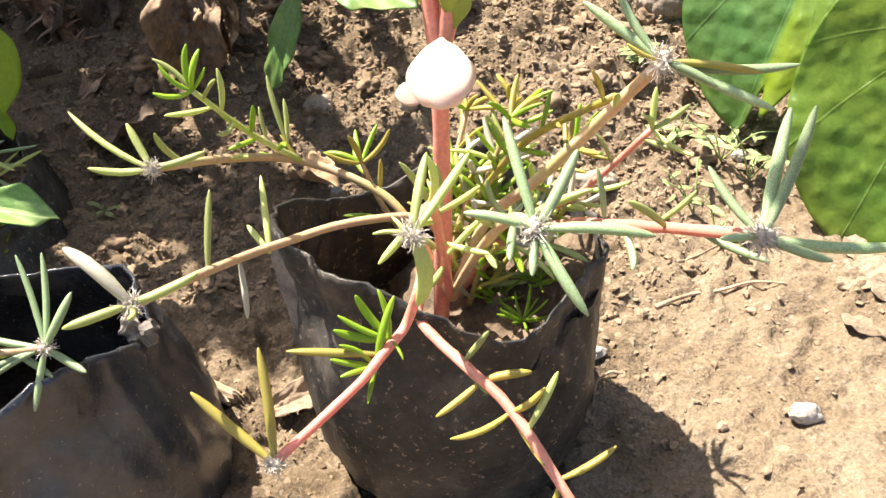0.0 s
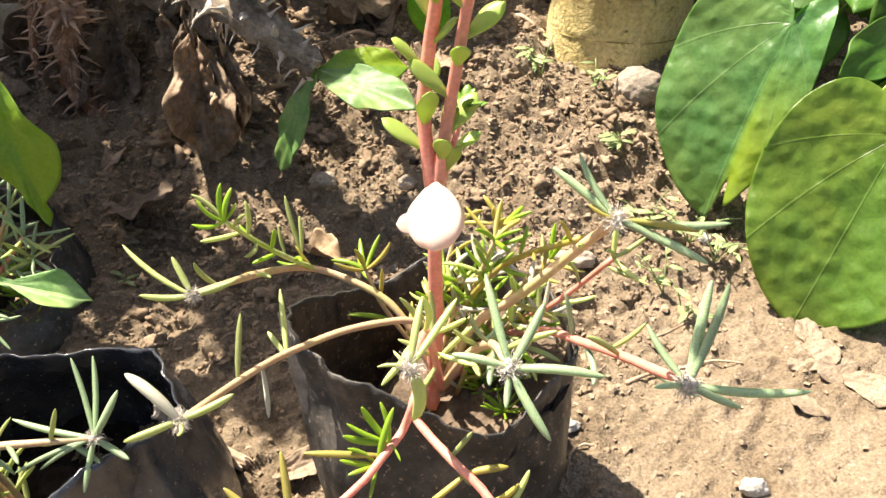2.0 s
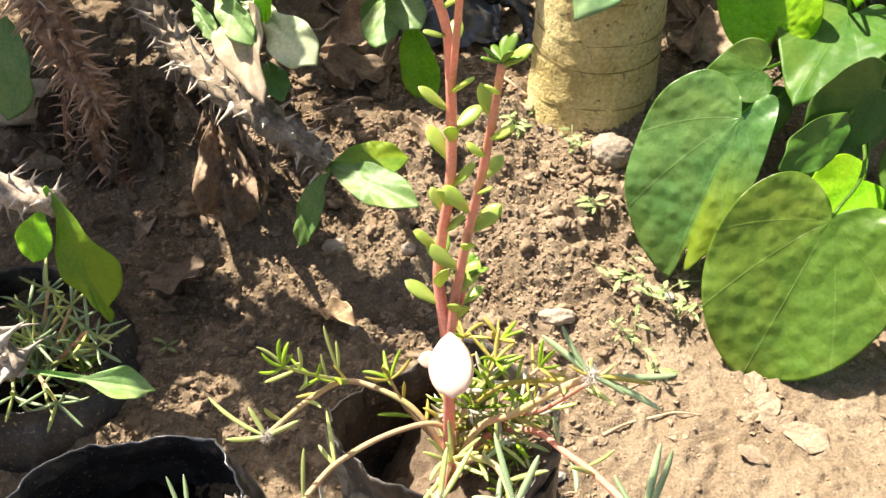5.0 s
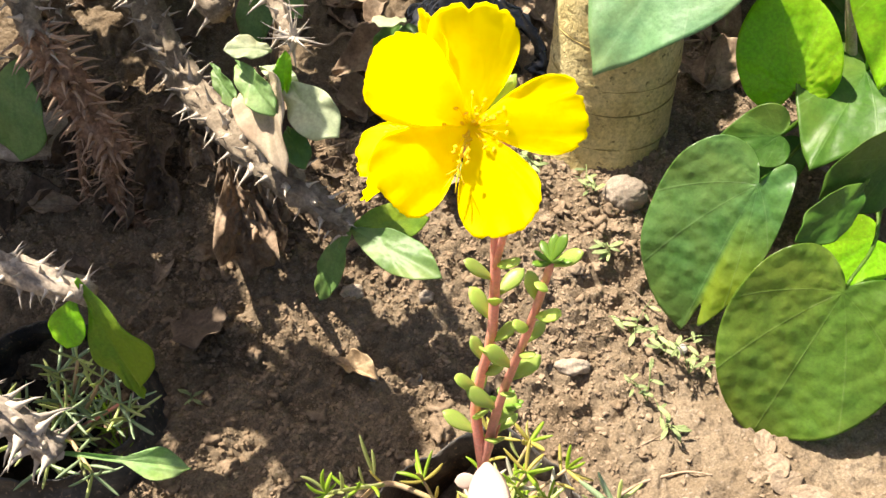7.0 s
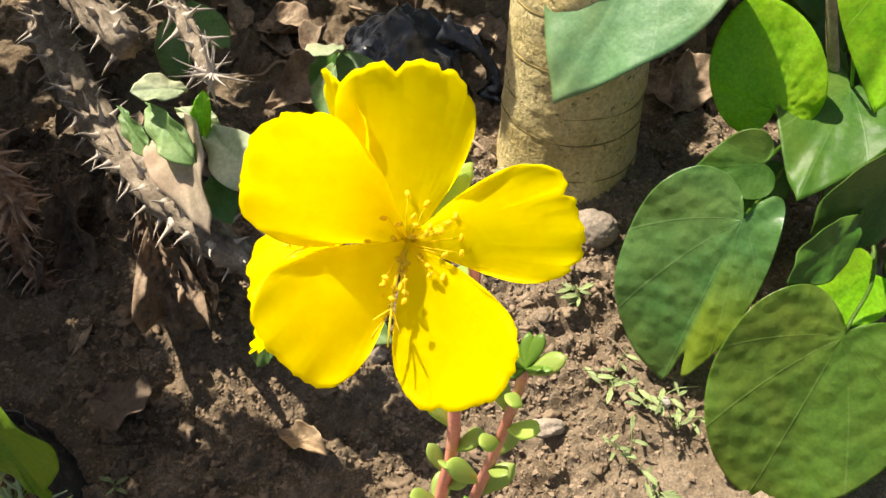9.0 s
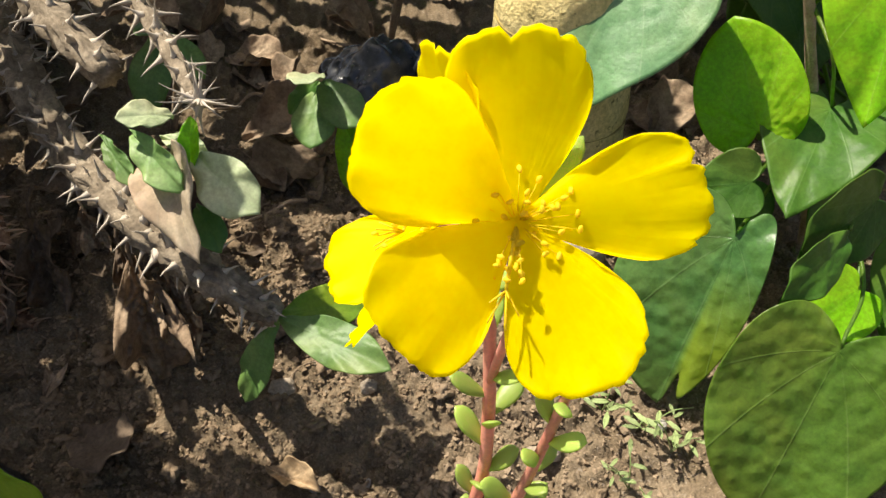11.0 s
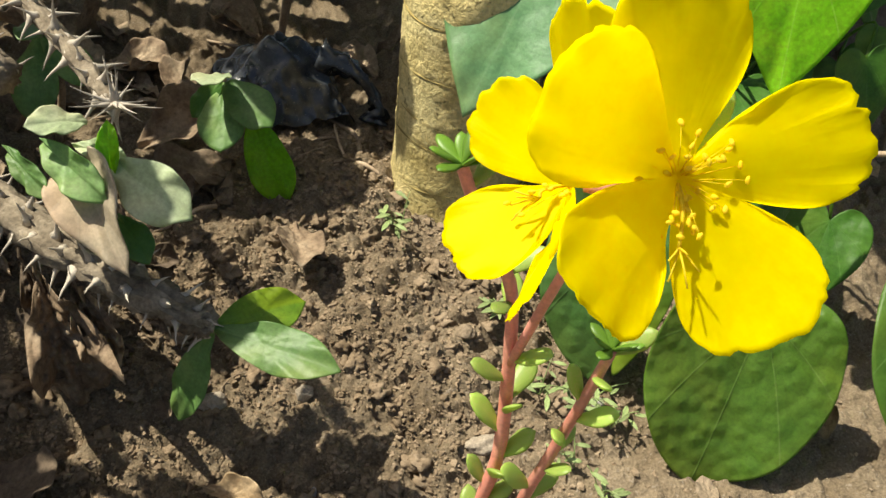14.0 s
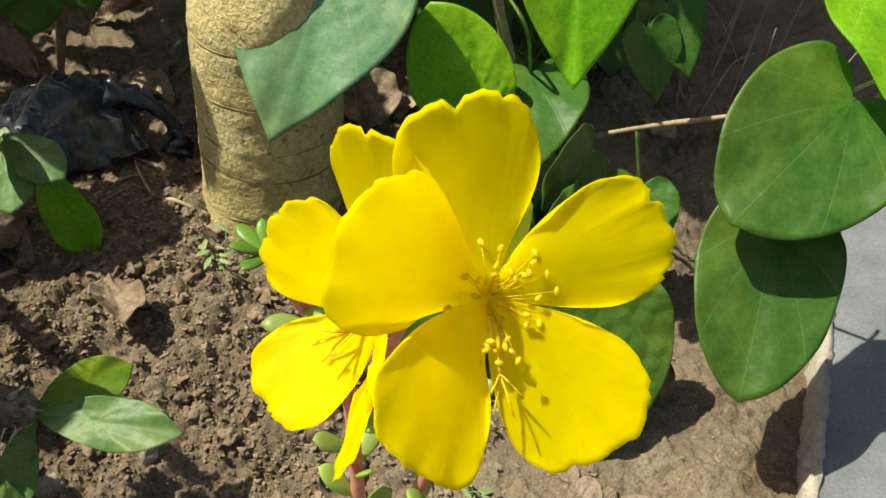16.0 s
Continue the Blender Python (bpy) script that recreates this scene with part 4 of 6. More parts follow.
    node(root, (0.032, 0.146, 0.166), [(0.0165, 0.1475, 0.1695), (0.0569, 0.1430, 0.1661), (0.0425, 0.1320, 0.1537), (0.0308, 0.1366, 0.1607), (0.0254, 0.1660, 0.1822), (0.0413, 0.1589, 0.1780)], "blue", 1.15)
    # long one to the right
    sprig(root, [C, (0.026, 0.232, 0.096), (0.047, 0.222, 0.112), (0.058, 0.194, 0.132), (0.066, 0.172, 0.147), (0.0755, 0.135, 0.172)], 0.0018, 0.0014,
          STEMPINK, 0.016, (0.014, 0.020), ("blue", "green"), 0.5, 0.9, 8, 0, woolly=0.0034)
    node(root, (0.0755, 0.1350, 0.1720), [(0.0825, 0.1538, 0.1901), (0.0850, 0.1480, 0.1938), (0.0665, 0.1483, 0.1800), (0.1069, 0.1355, 0.1693), (0.0662, 0.1319, 0.1738), (0.0870, 0.1277, 0.1713)], "blue", 1.15)
    # right back, rising
    sprig(root, [C, (0.022, 0.226, 0.110), (0.038, 0.214, 0.135), (0.054, 0.204, 0.161), (0.0645, 0.193, 0.1815)], 0.0019, 0.0016, STEMTAN, 0.02,
          (0.012, 0.016), ("yellow", "green"), 0.5, 0.9, 9, 0, woolly=0.0036)
    node(root, (0.0645, 0.1930, 0.1815), [(0.0458, 0.2051, 0.1922), (0.0535, 0.2064, 0.1963), (0.0984, 0.1943, 0.1795), (0.0901, 0.1815, 0.1740), (0.0767, 0.1861, 0.1780)], "blue", 1.15)
    node(root, (0.0645, 0.1930, 0.1815), [(0.0559, 0.1953, 0.1853), (0.088, 0.189, 0.180)], "yellow", 1.1)
    sprig(root, [(0.018, 0.238, 0.110), (0.034, 0.226, 0.140), (0.056, 0.205, 0.166)], 0.0012, 0.0010, NEEDLE3, 0.009, (0.010, 0.016),
          ("yellow", "fresh"), 0.2, 1.0, 10)
    sprig(root, [C, (0.035, 0.238, 0.098), (0.052, 0.228, 0.120), (0.070, 0.220, 0.147)], 0.0013, 0.0010, STEMPINK, 0.013, (0.012, 0.016),
          ("green", "yellow"), 0.3, 1.0, 11, 4, ("green",), (0.012, 0.016))
    # the crown: many short shoots
    rr = random.Random(40)
    for k in range(14):
        a = rr.uniform(-0.9, 2.6)
        q = rr.uniform(0.012, 0.032)
        e = (0.020 + q * math.cos(a), 0.226 + q * math.sin(a) * 0.8, rr.uniform(0.102, 0.126))
        p0 = (0.012 + 0.4 * q * math.cos(a), 0.230 + 0.4 * q * math.sin(a), 0.074)
        sprig(root, [p0, ((p0[0] + e[0]) / 2 + rr.uniform(-0.004, 0.004), (p0[1] + e[1]) / 2, 0.098), e], 0.0010, 0.0007, rr.choice((STEMTAN, NEEDLE, NEEDLE3)),
              0.0052, (0.010, 0.017), ("green", "yellow", "fresh", "green", "pale"), 0.12, 1.0, 60 + k, 5, ("green", "fresh", "pale"), (0.011, 0.018))
    for x, y, z in ((-0.020, 0.250, 0.118), (0.016, 0.268, 0.128), (0.034, 0.262, 0.132), (0.052, 0.252, 0.122), (0.030, 0.240, 0.140)):
        sprig(root, [(0.012 + 0.2 * x, 0.238, 0.074), (0.6 * x, 0.5 * (y + 0.238), 0.102), (x, y, z)], 0.0011, 0.0008, STEMTAN,
              0.0080, (0.011, 0.018), ("yellow", "fresh", "green"), 0.4, 1.0, int(160 + 1000 * x), 6, ("fresh", "yellow"), (0.011, 0.018))
    # seedlings on the soil in the bag
    for p in ((0.034, 0.212, 0.080), (0.026, 0.226, 0.077), (0.040, 0.228, 0.083)):
        for k in range(13):
            a = k * 2.4
            put_needle(root, p, (p[0] + 0.009 * math.cos(a), p[1] + 0.009 * math.sin(a), p[2] + 0.002 + 0.0006 * k), "fresh", 0.7)
    return root


moss_rose()


def moss_rose_left():
    root = thing("moss_rose", (-0.150, 0.205, 0.050), "needle-leaved moss rose with bluish tufts in a glossy bag", "plant")
    sprig(root, [(-0.160, 0.200, 0.002), (-0.165, 0.180, 0.085), (-0.150, 0.172, 0.100), (-0.1364, 0.1732, 0.1015), (-0.105, 0.175, 0.104)], 0.0018, 0.0013, STEMTAN, 0.007,
          (0.011, 0.017), ("green", "blue", "fresh"), 0.2, 0.95, 81, 0, woolly=0.0024)
    node(root, (-0.105, 0.175, 0.104), [(-0.1135, 0.1914, 0.1253), (-0.1061, 0.1922, 0.1255), (-0.0975, 0.1854, 0.1162), (-0.1324, 0.1776, 0.1098), (-0.1311, 0.1664, 0.0957), (-0.0931, 0.1710, 0.0979),
                                        (-0.1078, 0.1633, 0.0898), (-0.1227, 0.1675, 0.0963)], "blue", 1.1)
    rr = random.Random(9)
    for k in range(4):
        a, q = rr.uniform(2.6, 5.2), rr.uniform(0.02, 0.05)
        e = (-0.160 + q * math.cos(a), 0.190 + q * math.sin(a), rr.uniform(0.065, 0.085))
        sprig(root, [(-0.155, 0.203, 0.002), ((-0.155 + e[0]) / 2, (0.203 + e[1]) / 2, 0.075), e], 0.0014, 0.0010, STEMTAN, 0.008, (0.012, 0.018), ("blue", "green"), 0.3, 1.0, 90 + k, 5,
              ("blue", "green"), (0.014, 0.020), 0.0018)


moss_rose_left()


def moss_rose_back():
    root = thing("moss_rose", (-0.270, 0.368, -0.002), "needle-leaved moss rose in a dusty bag in shade", "plant")
    rr = random.Random(19)
    for k in range(16):
        a, q = rr.uniform(0, 6.28), rr.uniform(0.01, 0.075)
        e = (-0.268 + q * math.cos(a), 0.345 + 0.8 * q * math.sin(a), rr.uniform(0.03, 0.085))
        sprig(root, [(-0.270, 0.362, -0.002), ((-0.27 + e[0]) / 2, (0.362 + e[1]) / 2, 0.035), e], 0.0016, 0.0011, rr.choice((STEMTAN, STEMPINK, NEEDLE)), 0.007, (0.016, 0.026), ("blue", "blue", "green"),
              0.25, 1.0, 120 + k, 5, ("blue", "green"), (0.016, 0.026))
    for p in ((-0.228, 0.352, 0.018), (-0.236, 0.366, 0.022), (-0.222, 0.340, 0.010)):
        for k in range(16):
            a = k * 2.4
            put_needle(root, p, (p[0] + 0.012 * math.cos(a), p[1] + 0.012 * math.sin(a), p[2] + 0.004 + 0.0009 * k), "fresh", 0.6)


moss_rose_back()

# ---- the upright flowering plant ----
def spoon_mesh(material, seed, peak=1.55):
    """A flat succulent leaf, widest near its round tip."""
    n, m = 10, 11
    V, F = [], []
    for j in range(m):
        t = j / (m - 1)
        w = 0.035 + 0.165 * math.sin(math.pi * min(1, t ** peak)) ** (0.8 if peak > 1.3 else 0.55) if t < 1 else 0.01
        h = (0.045 + 0.015 * math.sin(math.pi * t)) * (1 if t < 1 else 0.15)
        for k in range(n):
            a = 2 * math.pi * k / n
            V.append((t, w * math.cos(a), h * math.sin(a) + 0.06 * math.sin(2.2 * t + seed) * t))
    for j in range(m - 1):
        for k in range(n):
            F.append((j * n + k, j * n + (k + 1) % n, (j + 1) * n + (k + 1) % n, (j + 1) * n + k))
    F += [tuple(range(n))[::-1], tuple(range((m - 1) * n, m * n))]
    return mk("leaf", V, F, material)


DSPOONS = [spoon_mesh(PURSD, s) for s in (0, 1.4)]
SPOONS = [spoon_mesh(PURS, s) for s in (0, 1, 2.4)]
SEPAL = spoon_mesh(PURS, 0.3, 1.0)


def petal_mesh(L, half, seed, notch, skew=0.0, nicked=0.03):
    """A fan from the claw: straight sides, and a broad rim with rounded corners that is scalloped and nicked; the blade sags like a shallow bowl."""
    nu, nv = 26, 64
    rr = random.Random(seed)
    ph = [rr.uniform(0, 6) for _ in range(6)]
    nicks = [(rr.uniform(-0.75, 0.75), rr.uniform(0.3, 1.0) * nicked, rr.uniform(0.02, 0.06)) for _ in range(5)]
    h = radians(half)
    V, F = [], []
    for side in (1, -1):
        for i in range(nu + 1):
            t = i / nu
            for j in range(nv + 1):
                v = math.sin(math.pi / 2 * (2 * j / nv - 1))
                rim = 0.50 + 0.50 * max(0.0, 1 - abs(v) ** 2.7) ** 0.55
                rim *= 1 - skew * v - notch * math.exp(-((v - 0.3 * math.sin(ph[0])) / 0.05) ** 2)
                for c0, dep, wid in nicks:
                    rim -= dep * max(0.0, 1 - abs(v - c0) / wid)
                rim += (0.012 * math.sin(6 * v + ph[1]) + 0.007 * math.sin(17 * v + ph[2]) + 0.005 * math.sin(41 * v + ph[3])) * (1 - v ** 4)
                r = L * rim * t
                al = h * v * (0.86 + 0.14 * math.sin(math.pi * min(1.0, t * 0.85)))
                x, y = r * math.cos(al), r * math.sin(al)
                y += 0.0009 * v * (1 - t)
                z = 0.20 * L * (t * t - t) - 0.03 * L * v * v * t + 0.016 * L * t * math.sin(2.2 * v + ph[4])
                z += 0.00002 * math.sin(60 * v + ph[4]) * t ** 1.2 + 0.00030 * math.sin(5 * v + ph[5]) * t ** 3 + 0.00025 * math.sin(7 * t + 3 * v + ph[1]) * t
                z += 0.00030 * math.sin(15 * v + ph[2]) * t ** 8
                V.append((x, y, z + side * 0.00008))
    N = (nu + 1) * (nv + 1)
    for i in range(nu):
        for j in range(nv):
            p, q = i * (nv + 1) + j, (i + 1) * (nv + 1) + j
            F.append((p, q, q + 1, p + 1))
            F.append((N + p, N + p + 1, N + q + 1, N + q))
    for j in range(nv):
        q = nu * (nv + 1) + j
        F.append((q, N + q, N + q + 1, q + 1))
    return mk("petal", V, F, PETAL)


def flower(plant, centre, normal, petals, seed, stalk, sepals, style, count=44, label="open five-petalled yellow flower with a scalloped rim"):
    """A yellow flower; petals: (way of the midrib, way its face looks, turn in its own plane, length, half angle, notch, skew)."""
    n = Vector(normal).normalized()
    r = Vector((0, 0, 1)).cross(n).normalized()
    u = n.cross(r)
    c = Vector(centre)
    P = spline([*stalk, c - n * 0.006, c - n * 0.0015], 6)
    V, F = sweep(P, [0.0014, 0.0013, 0.0017, 0.0012], 9)
    f = part("flower", mk("flower", V, F, STEMPINK), plant, label)
    for k, (way, face, turn, L, half, notch, skew) in enumerate(petals):
        d = Matrix.Rotation(radians(turn), 3, Vector(face).normalized()) @ Vector(way)
        part("petal", petal_mesh(L, half, seed + k, notch, skew), f, "", frame_on(c + n * (0.0002 * k), d, face))
    rr = random.Random(seed)
    # stamens on long threads round the middle, and the style with its lobes
    for k in range(count):
        a = rr.uniform(0, 6.28)
        q = rr.uniform(0.0015, 0.0090)
        h = rr.uniform(0.0010, 0.0034)
        d = r * math.cos(a) + u * math.sin(a)
        if k % 4 == 0:
            d = (Vector(style).normalized() + d * 0.25).normalized()
        e = c + d * q + n * h
        V1, F1 = sweep([c + d * 0.0006, c + d * q * 0.55 + n * h * 0.8, e], [0.00008, 0.00005], 5)
        V2, F2 = lump(0.00046, k, (1.4, 0.9, 0.8), 2, 0.3)
        tip = Matrix.Rotation(rr.uniform(0, 6.28), 3, n)
        V2 = [tip @ Vector(v) + e for v in V2]
        V, F = join([(V1, F1), (V2, F2)])
        part("stamen", mk("stamen", V, F, ANTHER), f)
    e = c + Vector(style)
    lists = [sweep(spline([c, c + Vector(style) * 0.5 + n * 0.002, e], 5), [0.00036, 0.00028], 6)]
    for k in range(5):
        d = (Vector(style).normalized() + (r * math.cos(1.256 * k) + u * math.sin(1.256 * k)) * 0.7 + n * 0.3) * 0.0034
        lists.append(sweep([e, e + d * 0.5 + n * 0.0003, e + d], [0.0002, 0.00014], 5))
    V, F = join(lists)
    part("style", mk("style", V, F, ANTHER), f)
    for way, L in sepals:
        d = Vector(way).normalized()
        part("sepal", SEPAL, f, "green sepal with a pinkish tip", frame_on(c - n * 0.0022 + d * 0.001, d - n * 0.12, n, (L, L * 0.80, L * 0.7)))
    return f


def purslane():
    root = thing("purslane", (0.006, 0.230, 0.072), "upright pink-stemmed purslane with fleshy leaves and two yellow flowers", "plant")
    fork = (0.0085, 0.2325, 0.160)
    stems = {
        "main": ([(0.006, 0.230, 0.064), (0.008, 0.229, 0.105), (0.0085, 0.230, 0.138), fork], 0.0030, 0.0026),
        "left": ([fork, (0.0055, 0.240, 0.190), (0.0075, 0.243, 0.212), (0.0115, 0.243, 0.240), (0.0125, 0.248, 0.280), (0.0105, 0.250, 0.305), (0.000, 0.252, 0.330), (-0.0050, 0.252, 0.344)], 0.0026, 0.0015),
        "right": ([fork, (0.0130, 0.236, 0.188), (0.0175, 0.236, 0.216), (0.0232, 0.232, 0.250), (0.0270, 0.228, 0.278), (0.0295, 0.225, 0.300)], 0.0023, 0.0014),
        "small": ([(0.0095, 0.232, 0.162), (0.0145, 0.238, 0.178), (0.0185, 0.243, 0.192)], 0.0012, 0.0009),
    }
    for k, (pts, a, b) in stems.items():
        V, F = sweep(spline(pts, 8), [a, b], 10, 0.08, len(k))
        part("stem", mk("stem", V, F, STEMPINK), root)
    rr = random.Random(5)

    def leaves(pts, start, gap, size, turn0):
        P = [Vector(p) for p in spline(pts, 10)]
        acc, nxt, turn = 0.0, start, turn0
        total = sum((b - a).length for a, b in zip(P, P[1:]))
        for i in range(len(P) - 1):
            seg = P[i + 1] - P[i]
            acc += seg.length
            if acc >= nxt:
                d = seg.normalized()
                turn += 2.3 + rr.uniform(-0.5, 0.5)
                side = Matrix.Rotation(turn, 3, d) @ Vector((1, 0, 0))
                side = (side + Vector((0, -0.25, 0))).normalized()
                w = (side + d * rr.uniform(0.6, 1.3)).normalized()
                L = rr.uniform(*size) * (1 - 0.28 * acc / total)
                part("leaf", rr.choice(SPOONS), root, "", frame_on(P[i], w, d - side * 0.6 + Vector((0, -0.5, 0.2)), (L, L * 1.06, L)))
                nxt += gap * rr.uniform(0.7, 1.3)

    leaves(stems["left"][0], 0.020, 0.0092, (0.0150, 0.0210), 0.3)
    leaves(stems["right"][0], 0.020, 0.0092, (0.0150, 0.0210), 1.9)
    leaves(stems["small"][0], 0.006, 0.006, (0.012, 0.016), 0.8)
    for e in (stems["left"][0][-1], stems["right"][0][-1], stems["small"][0][-1]):
        for k in range(8):
            a = k * 1.9
            w = Vector((math.cos(a), math.sin(a), 0.2 + 0.13 * k)).normalized()
            L = rr.uniform(0.008, 0.011)
            part("leaf", rr.choice(DSPOONS), root, "", frame_on(e, w, (-w.x, -w.y, 1), (L, L, L)))
    # the pale pinkish leaf low on the stem
    part("leaf", spoon_mesh(PALE, 0.5, 1.15), root, "pale cream-pink leaf facing the light",
         frame_on((0.0098, 0.2260, 0.1715), (0.0005, -0.031, -0.004), (0.0, -0.10, 0.99), (0.0320, 0.0470, 0.060)))
    part("leaf", spoon_mesh(PALE, 1.5), root, "small pale leaf", frame_on((0.0080, 0.2275, 0.1560), (-0.0115, -0.0005, 0.000), (0, -0.75, 0.65), (0.0125, 0.019, 0.008)))
    # the front flower faces the path; the one behind it turns its cup to the left
    flower(root, (0.0, 0.180, 0.3918), (-0.20, -0.70, 0.68),
           [((-0.817, 0.025, 0.576), (0.09, -0.98, 0.17), -4, 0.0284, 37, 0.02, 0.12),
            ((0.091, 0.405, 0.91), (-0.169, -0.894, 0.416), 2, 0.0280, 36, 0.05, -0.02),
            ((0.94, -0.228, 0.253), (-0.333, -0.81, 0.483), 3, 0.0272, 32, 0.05, 0.0),
            ((-0.62, -0.669, -0.41), (0.314, -0.698, 0.644), -14, 0.0262, 37, 0.01, 0.0),
            ((0.234, -0.787, -0.571), (-0.385, -0.633, 0.672), 6, 0.0266, 38, 0.01, 0.0)],
           11, [(0.0125, 0.247, 0.275), (0.016, 0.228, 0.335), (0.006, 0.197, 0.378)],
           [((0.62, 0.30, 0.72), 0.0150), ((-0.62, -0.30, -0.6), 0.0100)], (-0.003, -0.0085, -0.0050))
    flower(root, (-0.0097, 0.1912, 0.3845), (-0.96, 0.27, 0.07),
           [((-0.012, 0.323, 0.946), (-0.935, -0.338, 0.103), -8, 0.0280, 30, 0.03, 0.0),
            ((-0.373, 0.913, 0.167), (-0.701, -0.395, 0.594), 0, 0.0224, 34, 0.02, 0.0),
            ((-0.841, -0.069, -0.537), (-0.526, -0.128, 0.84), -8, 0.0222, 36, 0.01, 0.0),
            ((-0.63, -0.73, -0.26), (-0.69, 0.49, 0.29), 0, 0.0248, 26, 0.01, 0.0)],
           31, [(0.008, 0.250, 0.312), (0.008, 0.232, 0.345), (0.000, 0.208, 0.374)], [], (-0.006, -0.001, -0.001), 20,
           "open yellow flower half hidden behind its neighbour")


purslane()

# ---- betel vine ----
def vine():
    root = thing("betel_vine", (0.30, 0.52, 0.05), "creeping vine with large glossy heart-shaped green leaves, rooted in soil", "vine")
    V, F = sweep(spline([(0.30, 0.52, 0.03), (0.29, 0.53, 0.12), (0.27, 0.54, 0.20), (0.25, 0.55, 0.28), (0.26, 0.58, 0.36)], 8), [0.004, 0.003], 9, 0.2, 3)
    part("stem", mk("stem", V, F, TWIG), root)
    V, F = sweep(spline([(0.29, 0.53, 0.10), (0.33, 0.46, 0.15), (0.36, 0.36, 0.22), (0.40, 0.33, 0.26)], 8), [0.002, 0.0013], 8, 0.2, 4)
    part("stem", mk("stem", V, F, TWIG), root)
    S = (0.285, 0.535, 0.15)
    S2 = (0.265, 0.545, 0.23)
    la = "large glossy green heart-shaped leaf with pale veins"
    leaf_at(root, (0.1965, 0.4432, 0.1441), (0.1561, 0.4120, 0.0330), (-0.56, -0.66, 0.48), HEARTP, label="large glossy heart-shaped leaf with a torn tip, one half painted yellow as backlit", half=BROAD, wide=0.70, skew=-0.36, seed=1, droop=0.12, torn=1.0, bump=0.0032, quilt=24, rings=46,
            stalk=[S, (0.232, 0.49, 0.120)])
    leaf_at(root, (0.2407, 0.3817, 0.108), (0.1918, 0.3385, 0.0126), (-0.25, -0.72, 0.62), HEART, label=la, half=BROAD, wide=1.0, seed=2, droop=0.06, bump=0.0030, quilt=24, rings=46,
            stalk=[S, (0.275, 0.43, 0.118)])
    leaf_at(root, (0.165, 0.575, 0.255), (0.099, 0.530, 0.167), (-0.42, -0.66, 0.60), HEARTSHEEN, label="large green heart-shaped leaf, sky sheen put into its bluish colour", seed=3, droop=0.06,
            wide=1.1, stalk=[S2, (0.21, 0.57, 0.26)])
    leaf_at(root, (0.2332, 0.5126, 0.1630), (0.2190, 0.5500, 0.2235), (-0.42, -0.70, 0.42), HEARTY, label="bright yellow-green young leaf held upright", seed=4,
            half=BROAD, droop=0.05, wide=0.95, bump=0.012, stalk=[S, (0.265, 0.53, 0.150)])
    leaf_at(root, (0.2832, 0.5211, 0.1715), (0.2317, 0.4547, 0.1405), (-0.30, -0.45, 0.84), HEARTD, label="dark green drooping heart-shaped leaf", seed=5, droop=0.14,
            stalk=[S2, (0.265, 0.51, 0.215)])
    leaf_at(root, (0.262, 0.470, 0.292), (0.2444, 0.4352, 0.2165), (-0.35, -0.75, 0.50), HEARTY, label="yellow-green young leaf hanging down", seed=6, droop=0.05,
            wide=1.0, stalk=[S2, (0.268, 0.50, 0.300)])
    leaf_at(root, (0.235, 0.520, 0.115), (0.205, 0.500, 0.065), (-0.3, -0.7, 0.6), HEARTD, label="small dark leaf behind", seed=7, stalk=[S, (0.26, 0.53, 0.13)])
    leaf_at(root, (0.300, 0.500, 0.120), (0.255, 0.460, 0.085), (0.3, -0.85, 0.4), HEARTD, label="green leaf, its shade put into the colour", seed=8, stalk=[S, (0.30, 0.52, 0.14)])
    leaf_at(root, (0.275, 0.470, 0.070), (0.222, 0.430, 0.070), (0.3, -0.85, 0.4), HEARTD, label="curled green leaf, its shade put into the colour", seed=9, cup=0.25,
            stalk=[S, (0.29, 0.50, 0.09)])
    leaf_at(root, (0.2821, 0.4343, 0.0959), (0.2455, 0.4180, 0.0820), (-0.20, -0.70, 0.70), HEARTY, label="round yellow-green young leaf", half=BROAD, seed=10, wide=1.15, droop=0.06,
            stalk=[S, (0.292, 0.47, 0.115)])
    leaf_at(root, (0.330, 0.445, 0.110), (0.300, 0.415, 0.060), (-0.4, -0.5, 0.75), HEARTD, label="green leaf, its shade put into the colour", seed=11, stalk=[(0.33, 0.46, 0.15)])
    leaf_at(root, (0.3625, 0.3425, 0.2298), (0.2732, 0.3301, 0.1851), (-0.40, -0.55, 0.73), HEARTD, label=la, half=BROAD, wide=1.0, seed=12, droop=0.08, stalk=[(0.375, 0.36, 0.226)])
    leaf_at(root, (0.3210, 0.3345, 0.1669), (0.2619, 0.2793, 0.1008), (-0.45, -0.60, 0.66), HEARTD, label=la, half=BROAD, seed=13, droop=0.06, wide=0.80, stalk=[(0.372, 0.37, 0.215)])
    leaf_at(root, (0.3987, 0.3779, 0.2856), (0.3553, 0.3059, 0.2361), (-0.2, -0.5, 0.84), HEARTY, label="yellow-green young leaf", seed=14, stalk=[(0.41, 0.39, 0.27)])
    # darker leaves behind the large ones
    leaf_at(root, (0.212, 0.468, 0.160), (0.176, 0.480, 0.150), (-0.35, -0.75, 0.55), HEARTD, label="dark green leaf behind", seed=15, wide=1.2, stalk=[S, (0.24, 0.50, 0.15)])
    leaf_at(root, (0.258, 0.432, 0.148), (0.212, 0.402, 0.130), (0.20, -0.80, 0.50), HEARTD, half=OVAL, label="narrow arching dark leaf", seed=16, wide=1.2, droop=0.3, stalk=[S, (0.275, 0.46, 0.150)])
